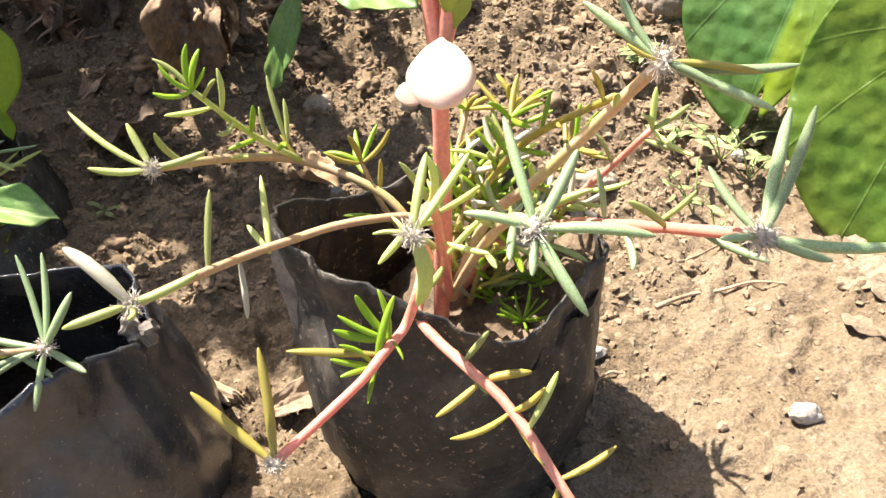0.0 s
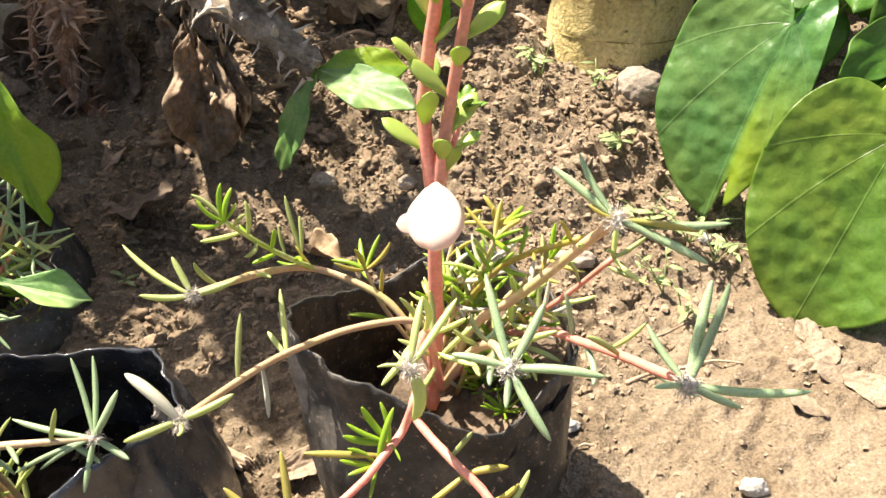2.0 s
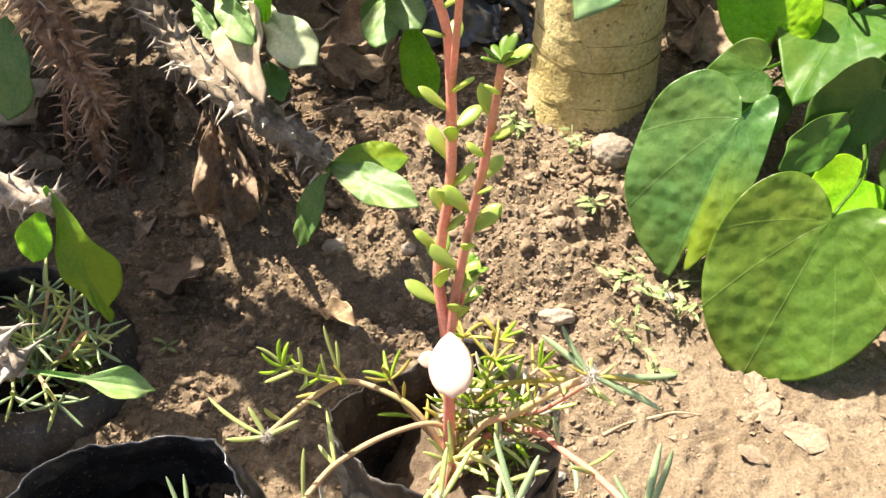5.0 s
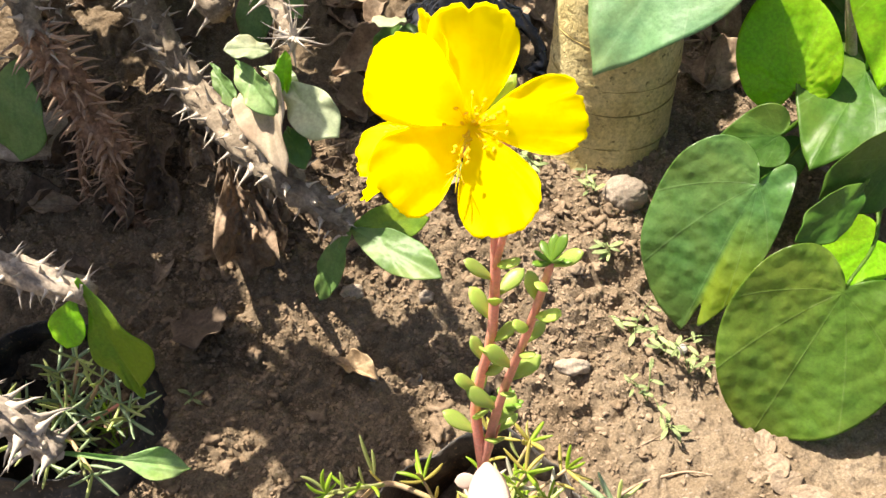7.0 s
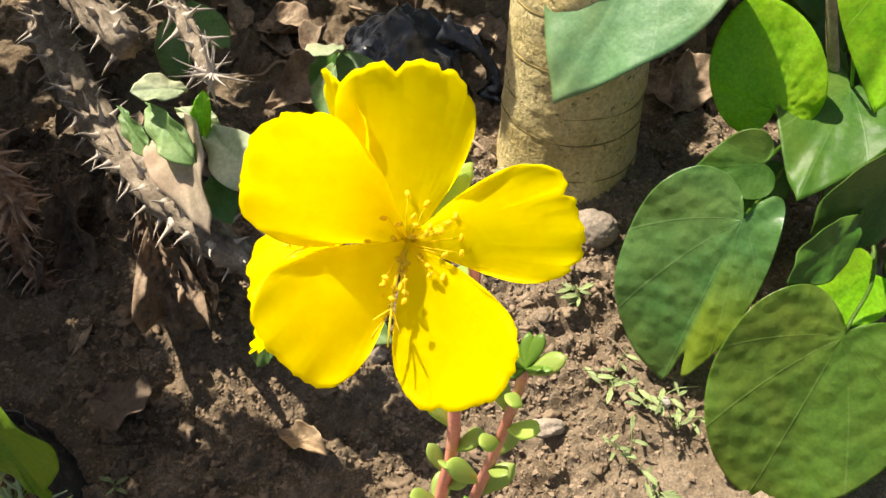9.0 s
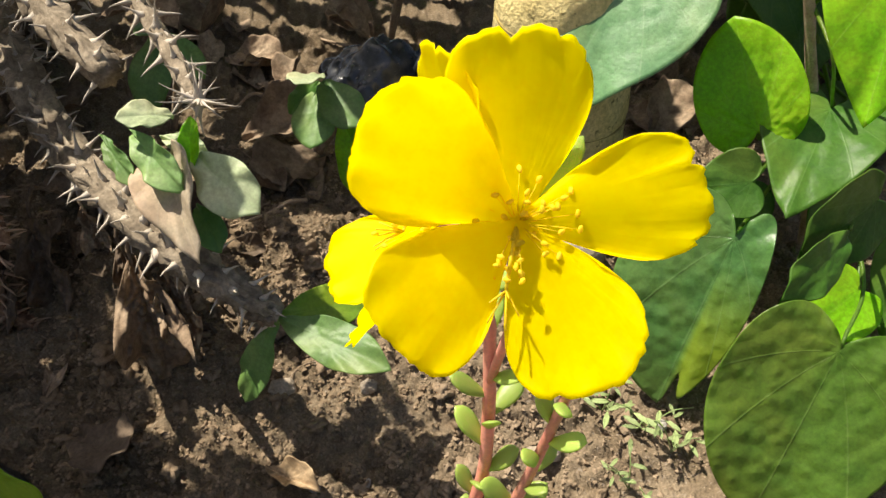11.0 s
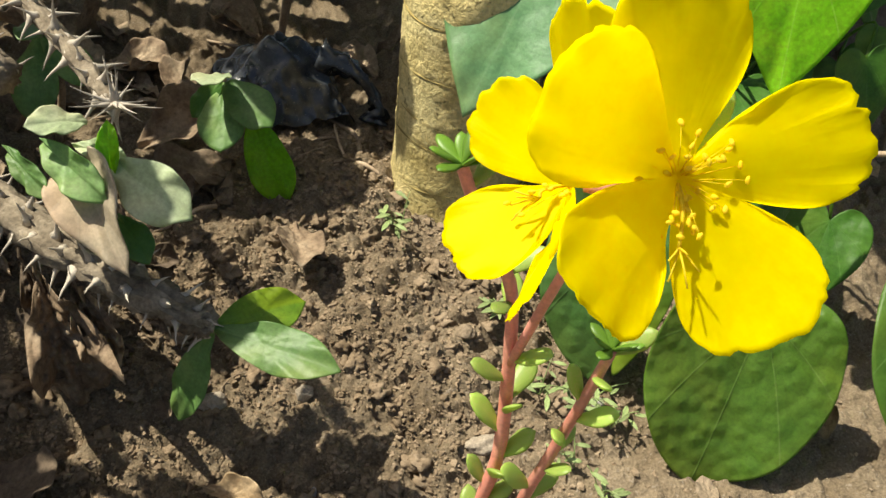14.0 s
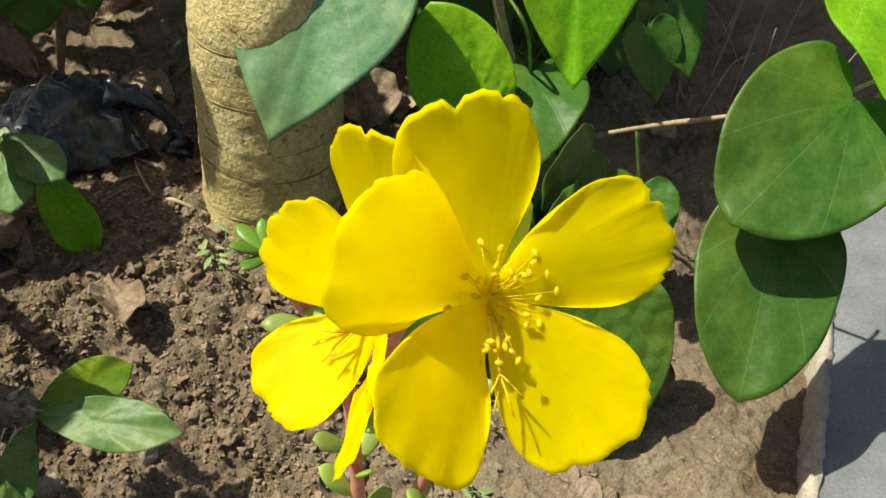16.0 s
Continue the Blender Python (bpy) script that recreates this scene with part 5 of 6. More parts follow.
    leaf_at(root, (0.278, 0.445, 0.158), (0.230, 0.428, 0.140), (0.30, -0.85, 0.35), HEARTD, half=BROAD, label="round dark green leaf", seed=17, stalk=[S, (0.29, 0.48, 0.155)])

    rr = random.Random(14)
    # filler leaves in the darkened green, set where the back is mostly shade
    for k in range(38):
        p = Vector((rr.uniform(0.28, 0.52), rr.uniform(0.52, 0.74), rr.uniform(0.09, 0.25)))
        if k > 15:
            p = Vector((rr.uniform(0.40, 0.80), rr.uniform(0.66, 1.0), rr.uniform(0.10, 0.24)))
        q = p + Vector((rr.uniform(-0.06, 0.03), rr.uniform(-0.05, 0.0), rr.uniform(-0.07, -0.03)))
        leaf_at(root, p, q, (rr.uniform(-0.5, 0.2), -0.6, rr.uniform(0.4, 0.9)), HEARTD, label="green leaf of the vine, darkened in colour for its shade", seed=200 + k, rings=14,
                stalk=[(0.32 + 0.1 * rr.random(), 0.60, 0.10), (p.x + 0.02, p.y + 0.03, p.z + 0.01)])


vine()

# ---- thorny spurge ----
def thorn_mesh(material, seed):
    w = 1.0 if seed == 0 else 0.55
    V, F = sweep([(-0.03, 0, -0.10), (0.0, 0, 0.12), (0.03, 0, 0.36), (0.09, 0, 0.70), (0.20, 0, 1.0)], [0.27 * w, 0.13 * w, 0.062, 0.034, 0.005], 7)
    return mk("thorn", V, F, material)


THORNS = thorn_mesh(THORN, 0)
BTHORNS = thorn_mesh(BTHORN, 1)


def thorny_stem(root, pts, r0, r1, material, thorns, gap, size, seed, stub=True):
    P = spline(pts, 12)
    V, F = sweep(P, [r0, (r0 + r1) / 2, r1], 26, 0.45, seed)
    part("stem", mk("stem", V, F, material), root)
    rr = random.Random(seed)
    P = [Vector(p) for p in P]
    R = np.linspace(r0, r1, len(P))
    acc, nxt, turn = 0.0, 0.0, rr.random() * 6
    for i in range(len(P) - 1):
        seg = P[i + 1] - P[i]
        while acc + seg.length > nxt:
            d = seg.normalized()
            turn += 2.39 + rr.uniform(-0.3, 0.3)
            side = Matrix.Rotation(turn, 3, d) @ d.orthogonal().normalized()
            p = P[i] + seg * ((nxt - acc) / seg.length) + side * R[i] * 0.92
            w = (side + d * rr.uniform(-0.25, 0.45)).normalized()
            L = rr.uniform(*size)
            z = w
            x = (d - z * d.dot(z)).normalized()
            y = z.cross(x)
            m = Matrix((x, y, z)).transposed().to_4x4()
            part("thorn", thorns, root, "", Matrix.Translation(p) @ m @ Matrix.Diagonal((L, L, L, 1)))
            nxt += gap * rr.uniform(0.6, 1.4)
        acc += seg.length


def spurge_front():
    root = thing("thorny_spurge", (-0.30, 0.86, 0.055), "grey crown-of-thorns shrub with spiny arching stems and few leaves", "shrub", "thorny shrubs")
    thorny_stem(root, [(-0.30, 0.86, 0.05), (-0.27, 0.74, 0.13), (-0.215, 0.62, 0.125), (-0.165, 0.535, 0.135), (-0.118, 0.470, 0.140), (-0.088, 0.447, 0.130), (-0.068, 0.441, 0.115)],
                0.0135, 0.0075, BARK, THORNS, 0.0034, (0.010, 0.018), 3)
    thorny_stem(root, [(-0.29, 0.86, 0.06), (-0.24, 0.72, 0.20), (-0.19, 0.60, 0.225), (-0.150, 0.545, 0.215)], 0.012, 0.009, BARK, THORNS, 0.0042, (0.010, 0.017), 4)
    thorny_stem(root, [(-0.25, 0.80, 0.12), (-0.17, 0.68, 0.22), (-0.120, 0.56, 0.225), (-0.097, 0.500, 0.220)], 0.006, 0.004, BARK, THORNS, 0.0040, (0.010, 0.018), 6)
    rs = random.Random(77)
    for k in range(22):
        w = Vector((rs.gauss(0, 1), rs.gauss(0, 1) - 0.3, rs.gauss(0, 1) + 0.2)).normalized()
        L = rs.uniform(0.012, 0.022)
        part("thorn", THORNS, root, "", Matrix.Translation(Vector((-0.096, 0.499, 0.222)) + w * 0.003) @ w.to_track_quat("Z", "X").to_matrix().to_4x4() @ Matrix.Diagonal((L * 0.5, L * 0.5, L, 1)))
    T = Vector((-0.068, 0.440, 0.114))
    g = "grey-green spurge leaf"
    leaf_at(root, T, (-0.0088, 0.3918, 0.1166), (-0.2, -0.35, 0.9), EULEAF, OVAL, label=g, seed=1, wide=0.85, droop=0.05, bump=0.003)
    leaf_at(root, T, (-0.016, 0.450, 0.112), (0.1, -0.5, 0.85), EUBLOT, OVAL, label="bright green spurge leaf edged with yellow", seed=2, wide=1.2, bump=0.003)
    leaf_at(root, T, (-0.095, 0.433, 0.052), (-0.6, -0.7, 0.3), EULEAF, OVAL, label="bitten green spurge leaf hanging down", seed=3, wide=0.75, bump=0.003)
    pl = "grey-green spurge leaf, paled in colour as if sunlit"
    for base, tip, nor, mt, half, wd, fold, la2 in (
            ((-0.1105, 0.4990, 0.2130), (-0.1380, 0.4896, 0.2205), (-0.2, -0.35, 0.9), EUSUNLIT, OVAL, 1.50, 0.1, pl),
            ((-0.1333, 0.4949, 0.2089), (-0.1062, 0.4620, 0.1901), (-0.55, -0.45, 0.7), EUGREEN, OVAL, 1.05, 0.35, "green spurge leaf with a pale curled rim"),
            ((-0.1524, 0.5071, 0.1998), (-0.1328, 0.4772, 0.1841), (-0.5, -0.6, 0.6), EULEAF, OVAL, 0.80, 0.2, "green spurge leaf"),
            ((-0.1043, 0.4763, 0.1903), (-0.1012, 0.4945, 0.2155), (-0.1, -0.9, 0.4), HEARTY, OVAL, 0.85, 0.5, "folded yellow-green young leaf"),
            ((-0.1026, 0.4838, 0.1978), (-0.0696, 0.4504, 0.1814), (-0.15, -0.7, 0.7), EUSUNLIT, OVAL, 1.45, 0.15, pl),
            ((-0.1163, 0.4836, 0.1920), (-0.1031, 0.4387, 0.1612), (-0.3, -0.85, 0.4), EUPINK, HALF, 0.75, 0.45, "withered pinkish-grey leaf folded down"),
            ((-0.1047, 0.4747, 0.1718), (-0.0929, 0.4512, 0.1568), (0.2, -0.85, 0.5), EUSHADE, OVAL, 1.40, 0.1, "green spurge leaf, darkened in colour for shade"),
            ((-0.1206, 0.5002, 0.2000), (-0.0951, 0.4887, 0.1942), (-0.1, -0.5, 0.8), EUSUNLIT, OVAL, 1.10, 0.2, pl)):
        leaf_at(root, base, tip, nor, mt, half, label=la2, seed=int(abs(tip[0]) * 9000), wide=wd, droop=0.16, rings=14, fold=fold, bump=0.006, wave=0.035)
    return root


spurge_front()


def spurge_left():
    root = thing("thorny_spurge", (-0.46, 0.46, 0.0), "spiny spurge shrub leaning over the nursery bags, bark paled as if sunlit", "shrub", "thorny shrubs")
    thorny_stem(root, [(-0.46, 0.46, 0.0), (-0.38, 0.42, 0.10), (-0.29, 0.385, 0.150), (-0.205, 0.352, 0.153)], 0.011, 0.0075, BARKSUNLIT, THORNS, 0.0022, (0.009, 0.015), 8)
    thorny_stem(root, [(-0.46, 0.44, 0.0), (-0.38, 0.36, 0.09), (-0.31, 0.325, 0.118), (-0.255, 0.305, 0.108), (-0.226, 0.290, 0.086)], 0.011, 0.007, BARKSUNLIT, THORNS, 0.0022, (0.012, 0.022), 9)
    leaf_at(root, (-0.208, 0.353, 0.165), (-0.1875, 0.330, 0.082), (-0.15, -0.92, 0.25), EUBLOT, KITE, label="wavy spurge leaf, green with a yellow blotch and tip", seed=21, wide=1.15, droop=0.05, wave=0.02, bump=0.004, fold=0.10, skew=0.30)
    leaf_at(root, (-0.214, 0.350, 0.150), (-0.221, 0.335, 0.126), (-0.2, -0.8, 0.6), HEARTY, OVAL, label="small yellow-green leaf", seed=22, wide=1.9)
    leaf_at(root, (-0.226, 0.296, 0.080), (-0.156, 0.292, 0.066), (-0.25, -0.35, 0.90), EUGREEN, LANCE, label="lance-shaped green leaf on a long stalk, catching the sun", seed=23, wide=0.85, droop=0.06, fold=0.5, bump=0.004)


spurge_left()


def spurge_dead():
    root = thing("dead_spurge", (-0.37, 0.80, 0.058), "dead brown spiny spurge stem hanging to the soil", "shrub", "thorny shrubs")
    thorny_stem(root, [(-0.37, 0.80, 0.05), (-0.36, 0.72, 0.20), (-0.315, 0.62, 0.235), (-0.285, 0.56, 0.205), (-0.277, 0.555, 0.180)], 0.009, 0.008, BARK, THORNS, 0.0030, (0.010, 0.016), 16)
    thorny_stem(root, [(-0.284, 0.558, 0.198), (-0.272, 0.552, 0.168), (-0.262, 0.546, 0.138), (-0.248, 0.538, 0.100)], 0.0105, 0.0120, BROWN, BTHORNS, 0.00095, (0.011, 0.022), 12)
    thorny_stem(root, [(-0.268, 0.548, 0.130), (-0.276, 0.535, 0.095), (-0.278, 0.530, 0.068)], 0.004, 0.0015, BROWN, BTHORNS, 0.0030, (0.008, 0.014), 17)
    thorny_stem(root, [(-0.252, 0.541, 0.108), (-0.258, 0.540, 0.076), (-0.253, 0.534, 0.048), (-0.228, 0.522, 0.022)], 0.0085, 0.0055, BROWN, BTHORNS, 0.0015, (0.009, 0.018), 19)
    thorny_stem(root, [(-0.290, 0.575, 0.060), (-0.262, 0.552, 0.045), (-0.240, 0.535, 0.026), (-0.222, 0.520, 0.014)], 0.006, 0.0045, BROWN, BTHORNS, 0.0016, (0.008, 0.016), 18)
    thorny_stem(root, [(-0.40, 0.82, 0.05), (-0.42, 0.74, 0.20), (-0.39, 0.66, 0.19), (-0.35, 0.60, 0.14)], 0.009, 0.008, BARK, THORNS, 0.0034, (0.010, 0.016), 13)
    leaf_at(root, (-0.318, 0.585, 0.158), (-0.334, 0.560, 0.082), (-0.2, -0.9, 0.35), EULEAF, OVAL, label="dull green hanging leaf", seed=31, wide=1.5, bump=0.004)


spurge_dead()

# ---- kerb ----
V, F = [], []
a, b = Vector((0.290, 0.2245, 0)), Vector((0.775, 0.5995, 0))
d = (b - a).normalized()
nrm = Vector((d.y, -d.x, 0))
sec = [(0.0, -0.03), (0.0, 0.022), (0.004, 0.028), (0.13, 0.030), (0.136, 0.024), (0.136, -0.03)]
for i in range(41):
    p = a + (b - a) * i / 40
    for q, h in sec:
        k = 0.0015 * float(vnoise(i * 0.9, q * 200, 4))
        V.append(p + nrm * (q + k) + Vector((0, 0, h + k)))
for i in range(40):
    for k in range(len(sec)):
        k2 = (k + 1) % len(sec)
        F.append((i * 6 + k, (i + 1) * 6 + k, (i + 1) * 6 + k2, i * 6 + k2))
F += [(0, 1, 2, 3, 4, 5), tuple(40 * 6 + k for k in range(5, -1, -1))]
kerb = tagged(part("kerb", mk("kerb", V, F, CEMENT, smooth=False)), "low grey cement edging slab beside the soil", "kerb", kind="structure")
# a rough bead of pale mortar along its inner edge
V, F = [], []
for i in range(161):
    p = a + (b - a) * i / 160
    for j in range(7):
        w = math.pi * j / 6
        k = 1 + 0.5 * float(vnoise(i * 0.37, j * 1.3, 9)) + 0.3 * float(vnoise(i * 1.1, j * 2.1, 10))
        V.append(p + nrm * (0.001 - 0.0065 * k * math.cos(w)) + Vector((0, 0, 0.020 + 0.0135 * k * math.sin(w))))
    V += [p + nrm * 0.009 + Vector((0, 0, -0.02)), p - nrm * 0.008 + Vector((0, 0, -0.02))]
for i in range(160):
    for k in range(9):
        k2 = (k + 1) % 9
        F.append((i * 9 + k, (i + 1) * 9 + k, (i + 1) * 9 + k2, i * 9 + k2))
part("mortar_edge", mk("mortar_edge", V, F, MORTAR), kerb, "rough pale mortar edge")

# ---- leafy blockers added above the view, only to shade the bed ----
SHADE_LEAVES = [blade("leaf", 1.0, EULEAF, OVAL, wide=1.25, cup=0.08, droop=0.2, wave=0.03, bump=0.004, seed=s, rings=5, thick=0.01) for s in (41, 42, 43)]


# made-up shrub: its unseen leaves in box cut the sun off the ground
def hedge(base, tops, box, count, seed):
    back, side = 0.08, 0.035
    base = (base[0] + side, base[1] + back, base[2])
    tops = [(x + side, y + back, z) for x, y, z in tops]
    box = ((box[0][0] + side, box[0][1] + side), (box[1][0] + back, box[1][1] + back), box[2])
    root = thing("shade_blocker", base, "added leafy blocker, its crown out of view, that shades the soil bed", "shrub", "hedge")
    rr = random.Random(seed)
    for k, p in enumerate(tops):
        mid = [(a + b) / 2 + rr.uniform(-0.03, 0.03) for a, b in zip(base, p)]
        V, F = sweep(spline([base, mid, p], 8), [0.009, 0.005], 9, 0.2, seed + k)
        part("stem", mk("stem", V, F, BARK), root)
    (x0, x1), (y0, y1), (z0, z1) = box
    for k in range(count):
        p = Vector((rr.uniform(x0, x1), rr.uniform(y0, y1), rr.uniform(z0, z1)))
        L = rr.uniform(0.045, 0.075)
        a = rr.uniform(0, 6.28)
        part("leaf", rr.choice(SHADE_LEAVES), root, "", frame_on(p, (math.cos(a), math.sin(a), rr.uniform(-0.5, 0.2)),
             (rr.uniform(-0.5, 0.3), rr.uniform(-0.4, 0.4), 1), (L, L, L)))


hedge((-0.62, 0.62, -0.01), [(-0.45, 0.45, 0.50), (-0.50, 0.62, 0.55), (-0.36, 0.60, 0.48), (-0.60, 0.40, 0.52), (-0.40, 0.35, 0.5)],
      ((-0.70, -0.42), (0.43, 0.66), (0.36, 0.58)), 230, 71)
hedge((-0.52, 1.02, 0.05), [(-0.36, 0.85, 0.52), (-0.25, 0.75, 0.48), (-0.45, 0.80, 0.55), (-0.14, 0.84, 0.46), (-0.30, 1.0, 0.5)],
      ((-0.60, -0.08), (0.66, 1.12), (0.36, 0.58)), 295, 72)
hedge((0.10, 1.30, 0.06), [(0.20, 1.10, 0.45), (0.05, 1.05, 0.48), (0.35, 1.20, 0.45), (-0.05, 1.20, 0.5)],
      ((-0.20, 0.50), (0.95, 1.35), (0.30, 0.60)), 260, 73)
hedge((0.62, 1.02, 0.06), [(0.45, 0.90, 0.52), (0.30, 0.82, 0.50), (0.20, 0.76, 0.52), (0.55, 0.78, 0.50), (0.38, 0.74, 0.5)],
      ((0.08, 0.60), (0.60, 1.02), (0.42, 0.60)), 295, 74)
hedge((0.46, 0.98, 0.06), [(0.30, 0.74, 0.52), (0.22, 0.70, 0.50), (0.42, 0.80, 0.54), (0.36, 0.64, 0.50)],
      ((0.16, 0.52), (0.58, 0.86), (0.42, 0.62)), 260, 75)
hedge((-0.74, 0.80, 0.0), [(-0.60, 0.62, 0.50), (-0.48, 0.66, 0.52), (-0.52, 0.56, 0.48), (-0.66, 0.55, 0.52)],
      ((-0.74, -0.50), (0.50, 0.72), (0.40, 0.58)), 125, 77)
hedge((0.02, 1.16, 0.06), [(-0.06, 0.86, 0.52), (0.06, 0.84, 0.50), (0.00, 0.98, 0.55), (0.10, 0.95, 0.50)],
      ((-0.12, 0.14), (0.71, 1.08), (0.44, 0.60)), 210, 76)
hedge((-0.58, 0.66, 0.0), [(-0.36, 0.40, 0.46), (-0.33, 0.44, 0.50), (-0.31, 0.42, 0.45)],
      ((-0.372, -0.275), (0.335, 0.475), (0.40, 0.52)), 22, 78)

# ---- stones ----
def stone(name, p, r, squash, seed, material, label, level=4, uneven=0.28):
    V, F = lump(r, seed, squash, level, uneven)
    V = np.array(V)
    for i, v in enumerate(V):
        n = Vector(v) / r
        V[i] = v * (1 + 0.04 * noise.noise(n * 6) + 0.025 * noise.noise(n * 14))
    o = part(name, mk(name, V, F, material), None, "", Matrix.Translation((p[0], p[1], on_ground(p[0], p[1]) + r * squash[2] * 0.55)))
    return tagged(o, label, "stone", "stones on the soil")


stone("stone", (0.134, 0.527), 0.0170, (1.0, 0.9, 0.86), 3, STONE, "round grey-brown stone beside the palm trunk", 5, 0.13)
stone("stone", (0.083, 0.400), 0.0095, (1.25, 0.7, 0.6), 8, STONE, "pale oblong pebble on crumbly soil")
stone("stone", (0.146, 0.232), 0.0052, (1.2, 0.8, 0.8), 12, PALESTONE, "small white pebble on trodden soil")
stone("stone", (0.092, 0.472), 0.0065, (1.0, 0.9, 0.7), 15, CRUST, "small grey stone half sunk in soil")
stone("stone", (-0.075, 0.462), 0.0075, (1.1, 0.9, 0.7), 18, STONE, "small brown stone half sunk in soil")
stone("stone", (-0.058, 0.396), 0.0032, (1, 0.9, 0.9), 21, PALESTONE, "tiny grey pebble on the soil")
stone("stone", (-0.020, 0.452), 0.0055, (1, 0.9, 0.8), 24, STONE, "small brown stone on crumbly soil")
stone("stone", (0.067, 0.271), 0.005, (1.4, 0.8, 0.5), 27, PALESTONE, "flat white pebble beside the bag")
stone("stone", (-0.335, 0.600), 0.030, (1.5, 0.8, 0.5), 33, STONE, "flat brown stone in the shade of the shrub")
stone("stone", (0.158, 0.402), 0.004, (1, 0.9, 0.8), 36, PALESTONE, "tiny pale pebble on the soil")
# the white pupa-like seed
V, F = sweep([(-0.0034, 0, 0), (-0.0026, 0, 0), (0, 0, 0), (0.0026, 0, 0), (0.0034, 0, 0)], [0.0005, 0.0014, 0.0018, 0.0014, 0.0005], 10)
tagged(part("seed", mk("seed", V, F, PALESTONE), None, "", Matrix.Translation((-0.026, 0.398, on_ground(-0.026, 0.398) + 0.0022)) @ pose(0, 0, 0, 0, -12, 75)),
       "white oval seed lying on brown soil", "seed")

# ---- dry leaves and litter ----
def dry_leaf(p, L, turn, tilt, material, seed, label, curl=0.5, wide=1.2, half=OVAL, lift=0.004, wave=0.045):
    me = blade("dry_leaf", L, material, half, wide=wide, cup=curl, droop=(-0.1 - 0.3 * random.random()) * (wave / 0.045), wave=wave, bump=0.02, seed=seed, rings=14, thick=0.0004,
               twist=random.uniform(-0.5, 0.5))
    x, y = p
    o = part("dry_leaf", me, None, "", Matrix.Translation((x, y, on_ground(x, y) + lift)) @ pose(0, 0, 0, tilt, random.uniform(-12, 12), turn))
    return tagged(o, label, "dead leaf", "leaf litter")


random.seed(3)


def hanging_leaf(base, tip, normal, seed, label, wide=1.9, material=DRY):
    """A dead leaf that hangs crumpled from the thorns, its rim rolled in."""
    d = Vector(tip) - Vector(base)
    me = blade("dry_leaf", d.length, material, OVAL, wide=wide, cup=0.9, droop=0.2, wave=0.16, bump=0.075, seed=seed, rings=26, thick=0.0005, twist=0.6, fold=0.25)
    root = thing("dry_leaf", base, label, "dead leaf", "leaf litter")
    part("leaf_blade", me, root, "", frame_on(base, d, normal))
    p = Vector(base)
    V, F = sweep(spline([p - d * 0.16 + Vector((0.004, 0.006, 0.004)), p - d * 0.06, p, p + d * 0.12], 5), [0.0013, 0.0009], 7, 0.2, seed)
    part("leaf_stalk", mk("leaf_stalk", V, F, material), root)
    return root


hanging_leaf((-0.158, 0.508, 0.110), (-0.145, 0.474, 0.032), (0.15, -0.8, 0.6), 61, "large crumpled brown dead leaf hanging from the thorny stem", 1.25, DRY)
for base, tip, seed, wide, kind in (((-0.166, 0.522, 0.112), (-0.150, 0.492, 0.044), 62, 0.9, DRYDARK), ((-0.140, 0.505, 0.105), (-0.128, 0.478, 0.052), 63, 1.0, DRY),
                                    ((-0.232, 0.570, 0.100), (-0.222, 0.535, 0.035), 64, 1.0, DRYDARK), ((-0.255, 0.560, 0.085), (-0.262, 0.525, 0.030), 65, 1.1, DRYDARK),
                                    ((-0.290, 0.590, 0.110), (-0.296, 0.560, 0.050), 66, 1.1, DRYDARK), ((-0.205, 0.590, 0.090), (-0.190, 0.565, 0.045), 67, 0.9, DRY)):
    hanging_leaf(base, tip, (0.1, -0.8, 0.6), seed, "withered dark brown leaf hanging among the thorny stems", wide, kind)
dry_leaf((-0.088, 0.416), 0.044, -38, 8, CRISP, 1, "rolled light brown dead leaf on crumbly soil", 1.1, 0.95, wave=0.06)
# this leaf's shade is put into its darker tone
dry_leaf((-0.209, 0.452), 0.065, -40, 4, DRYDARK, 4, "flat brown dead leaf with holes, pressed into soil", 0.2, 1.5)
dry_leaf((-0.105, 0.470), 0.020, -70, 30, DRY, 5, "small brown dead leaf on soil", 0.6, 1.5)
dry_leaf((0.298, 0.368), 0.034, -110, 20, DRY, 6, "yellow-brown dead leaf under the vine", 0.6, 1.3)
for k, (x, y, L, a) in enumerate(((0.180, 0.305, 0.030, 20), (0.203, 0.296, 0.030, -30), (0.196, 0.318, 0.022, 80), (0.190, 0.270, 0.020, 140), (0.215, 0.305, 0.024, 200))):
    dry_leaf((x, y), L, a, 2, CRUST, 20 + k, "pale flat scrap of dry leaf on trodden soil", 0.05, 1.6, lift=0.002, wave=0.03)
dry_leaf((-0.070, 0.240), 0.026, 30, 15, DRYPALE, 9, "pale dead leaf scrap between the bags", 0.4, 1.3)


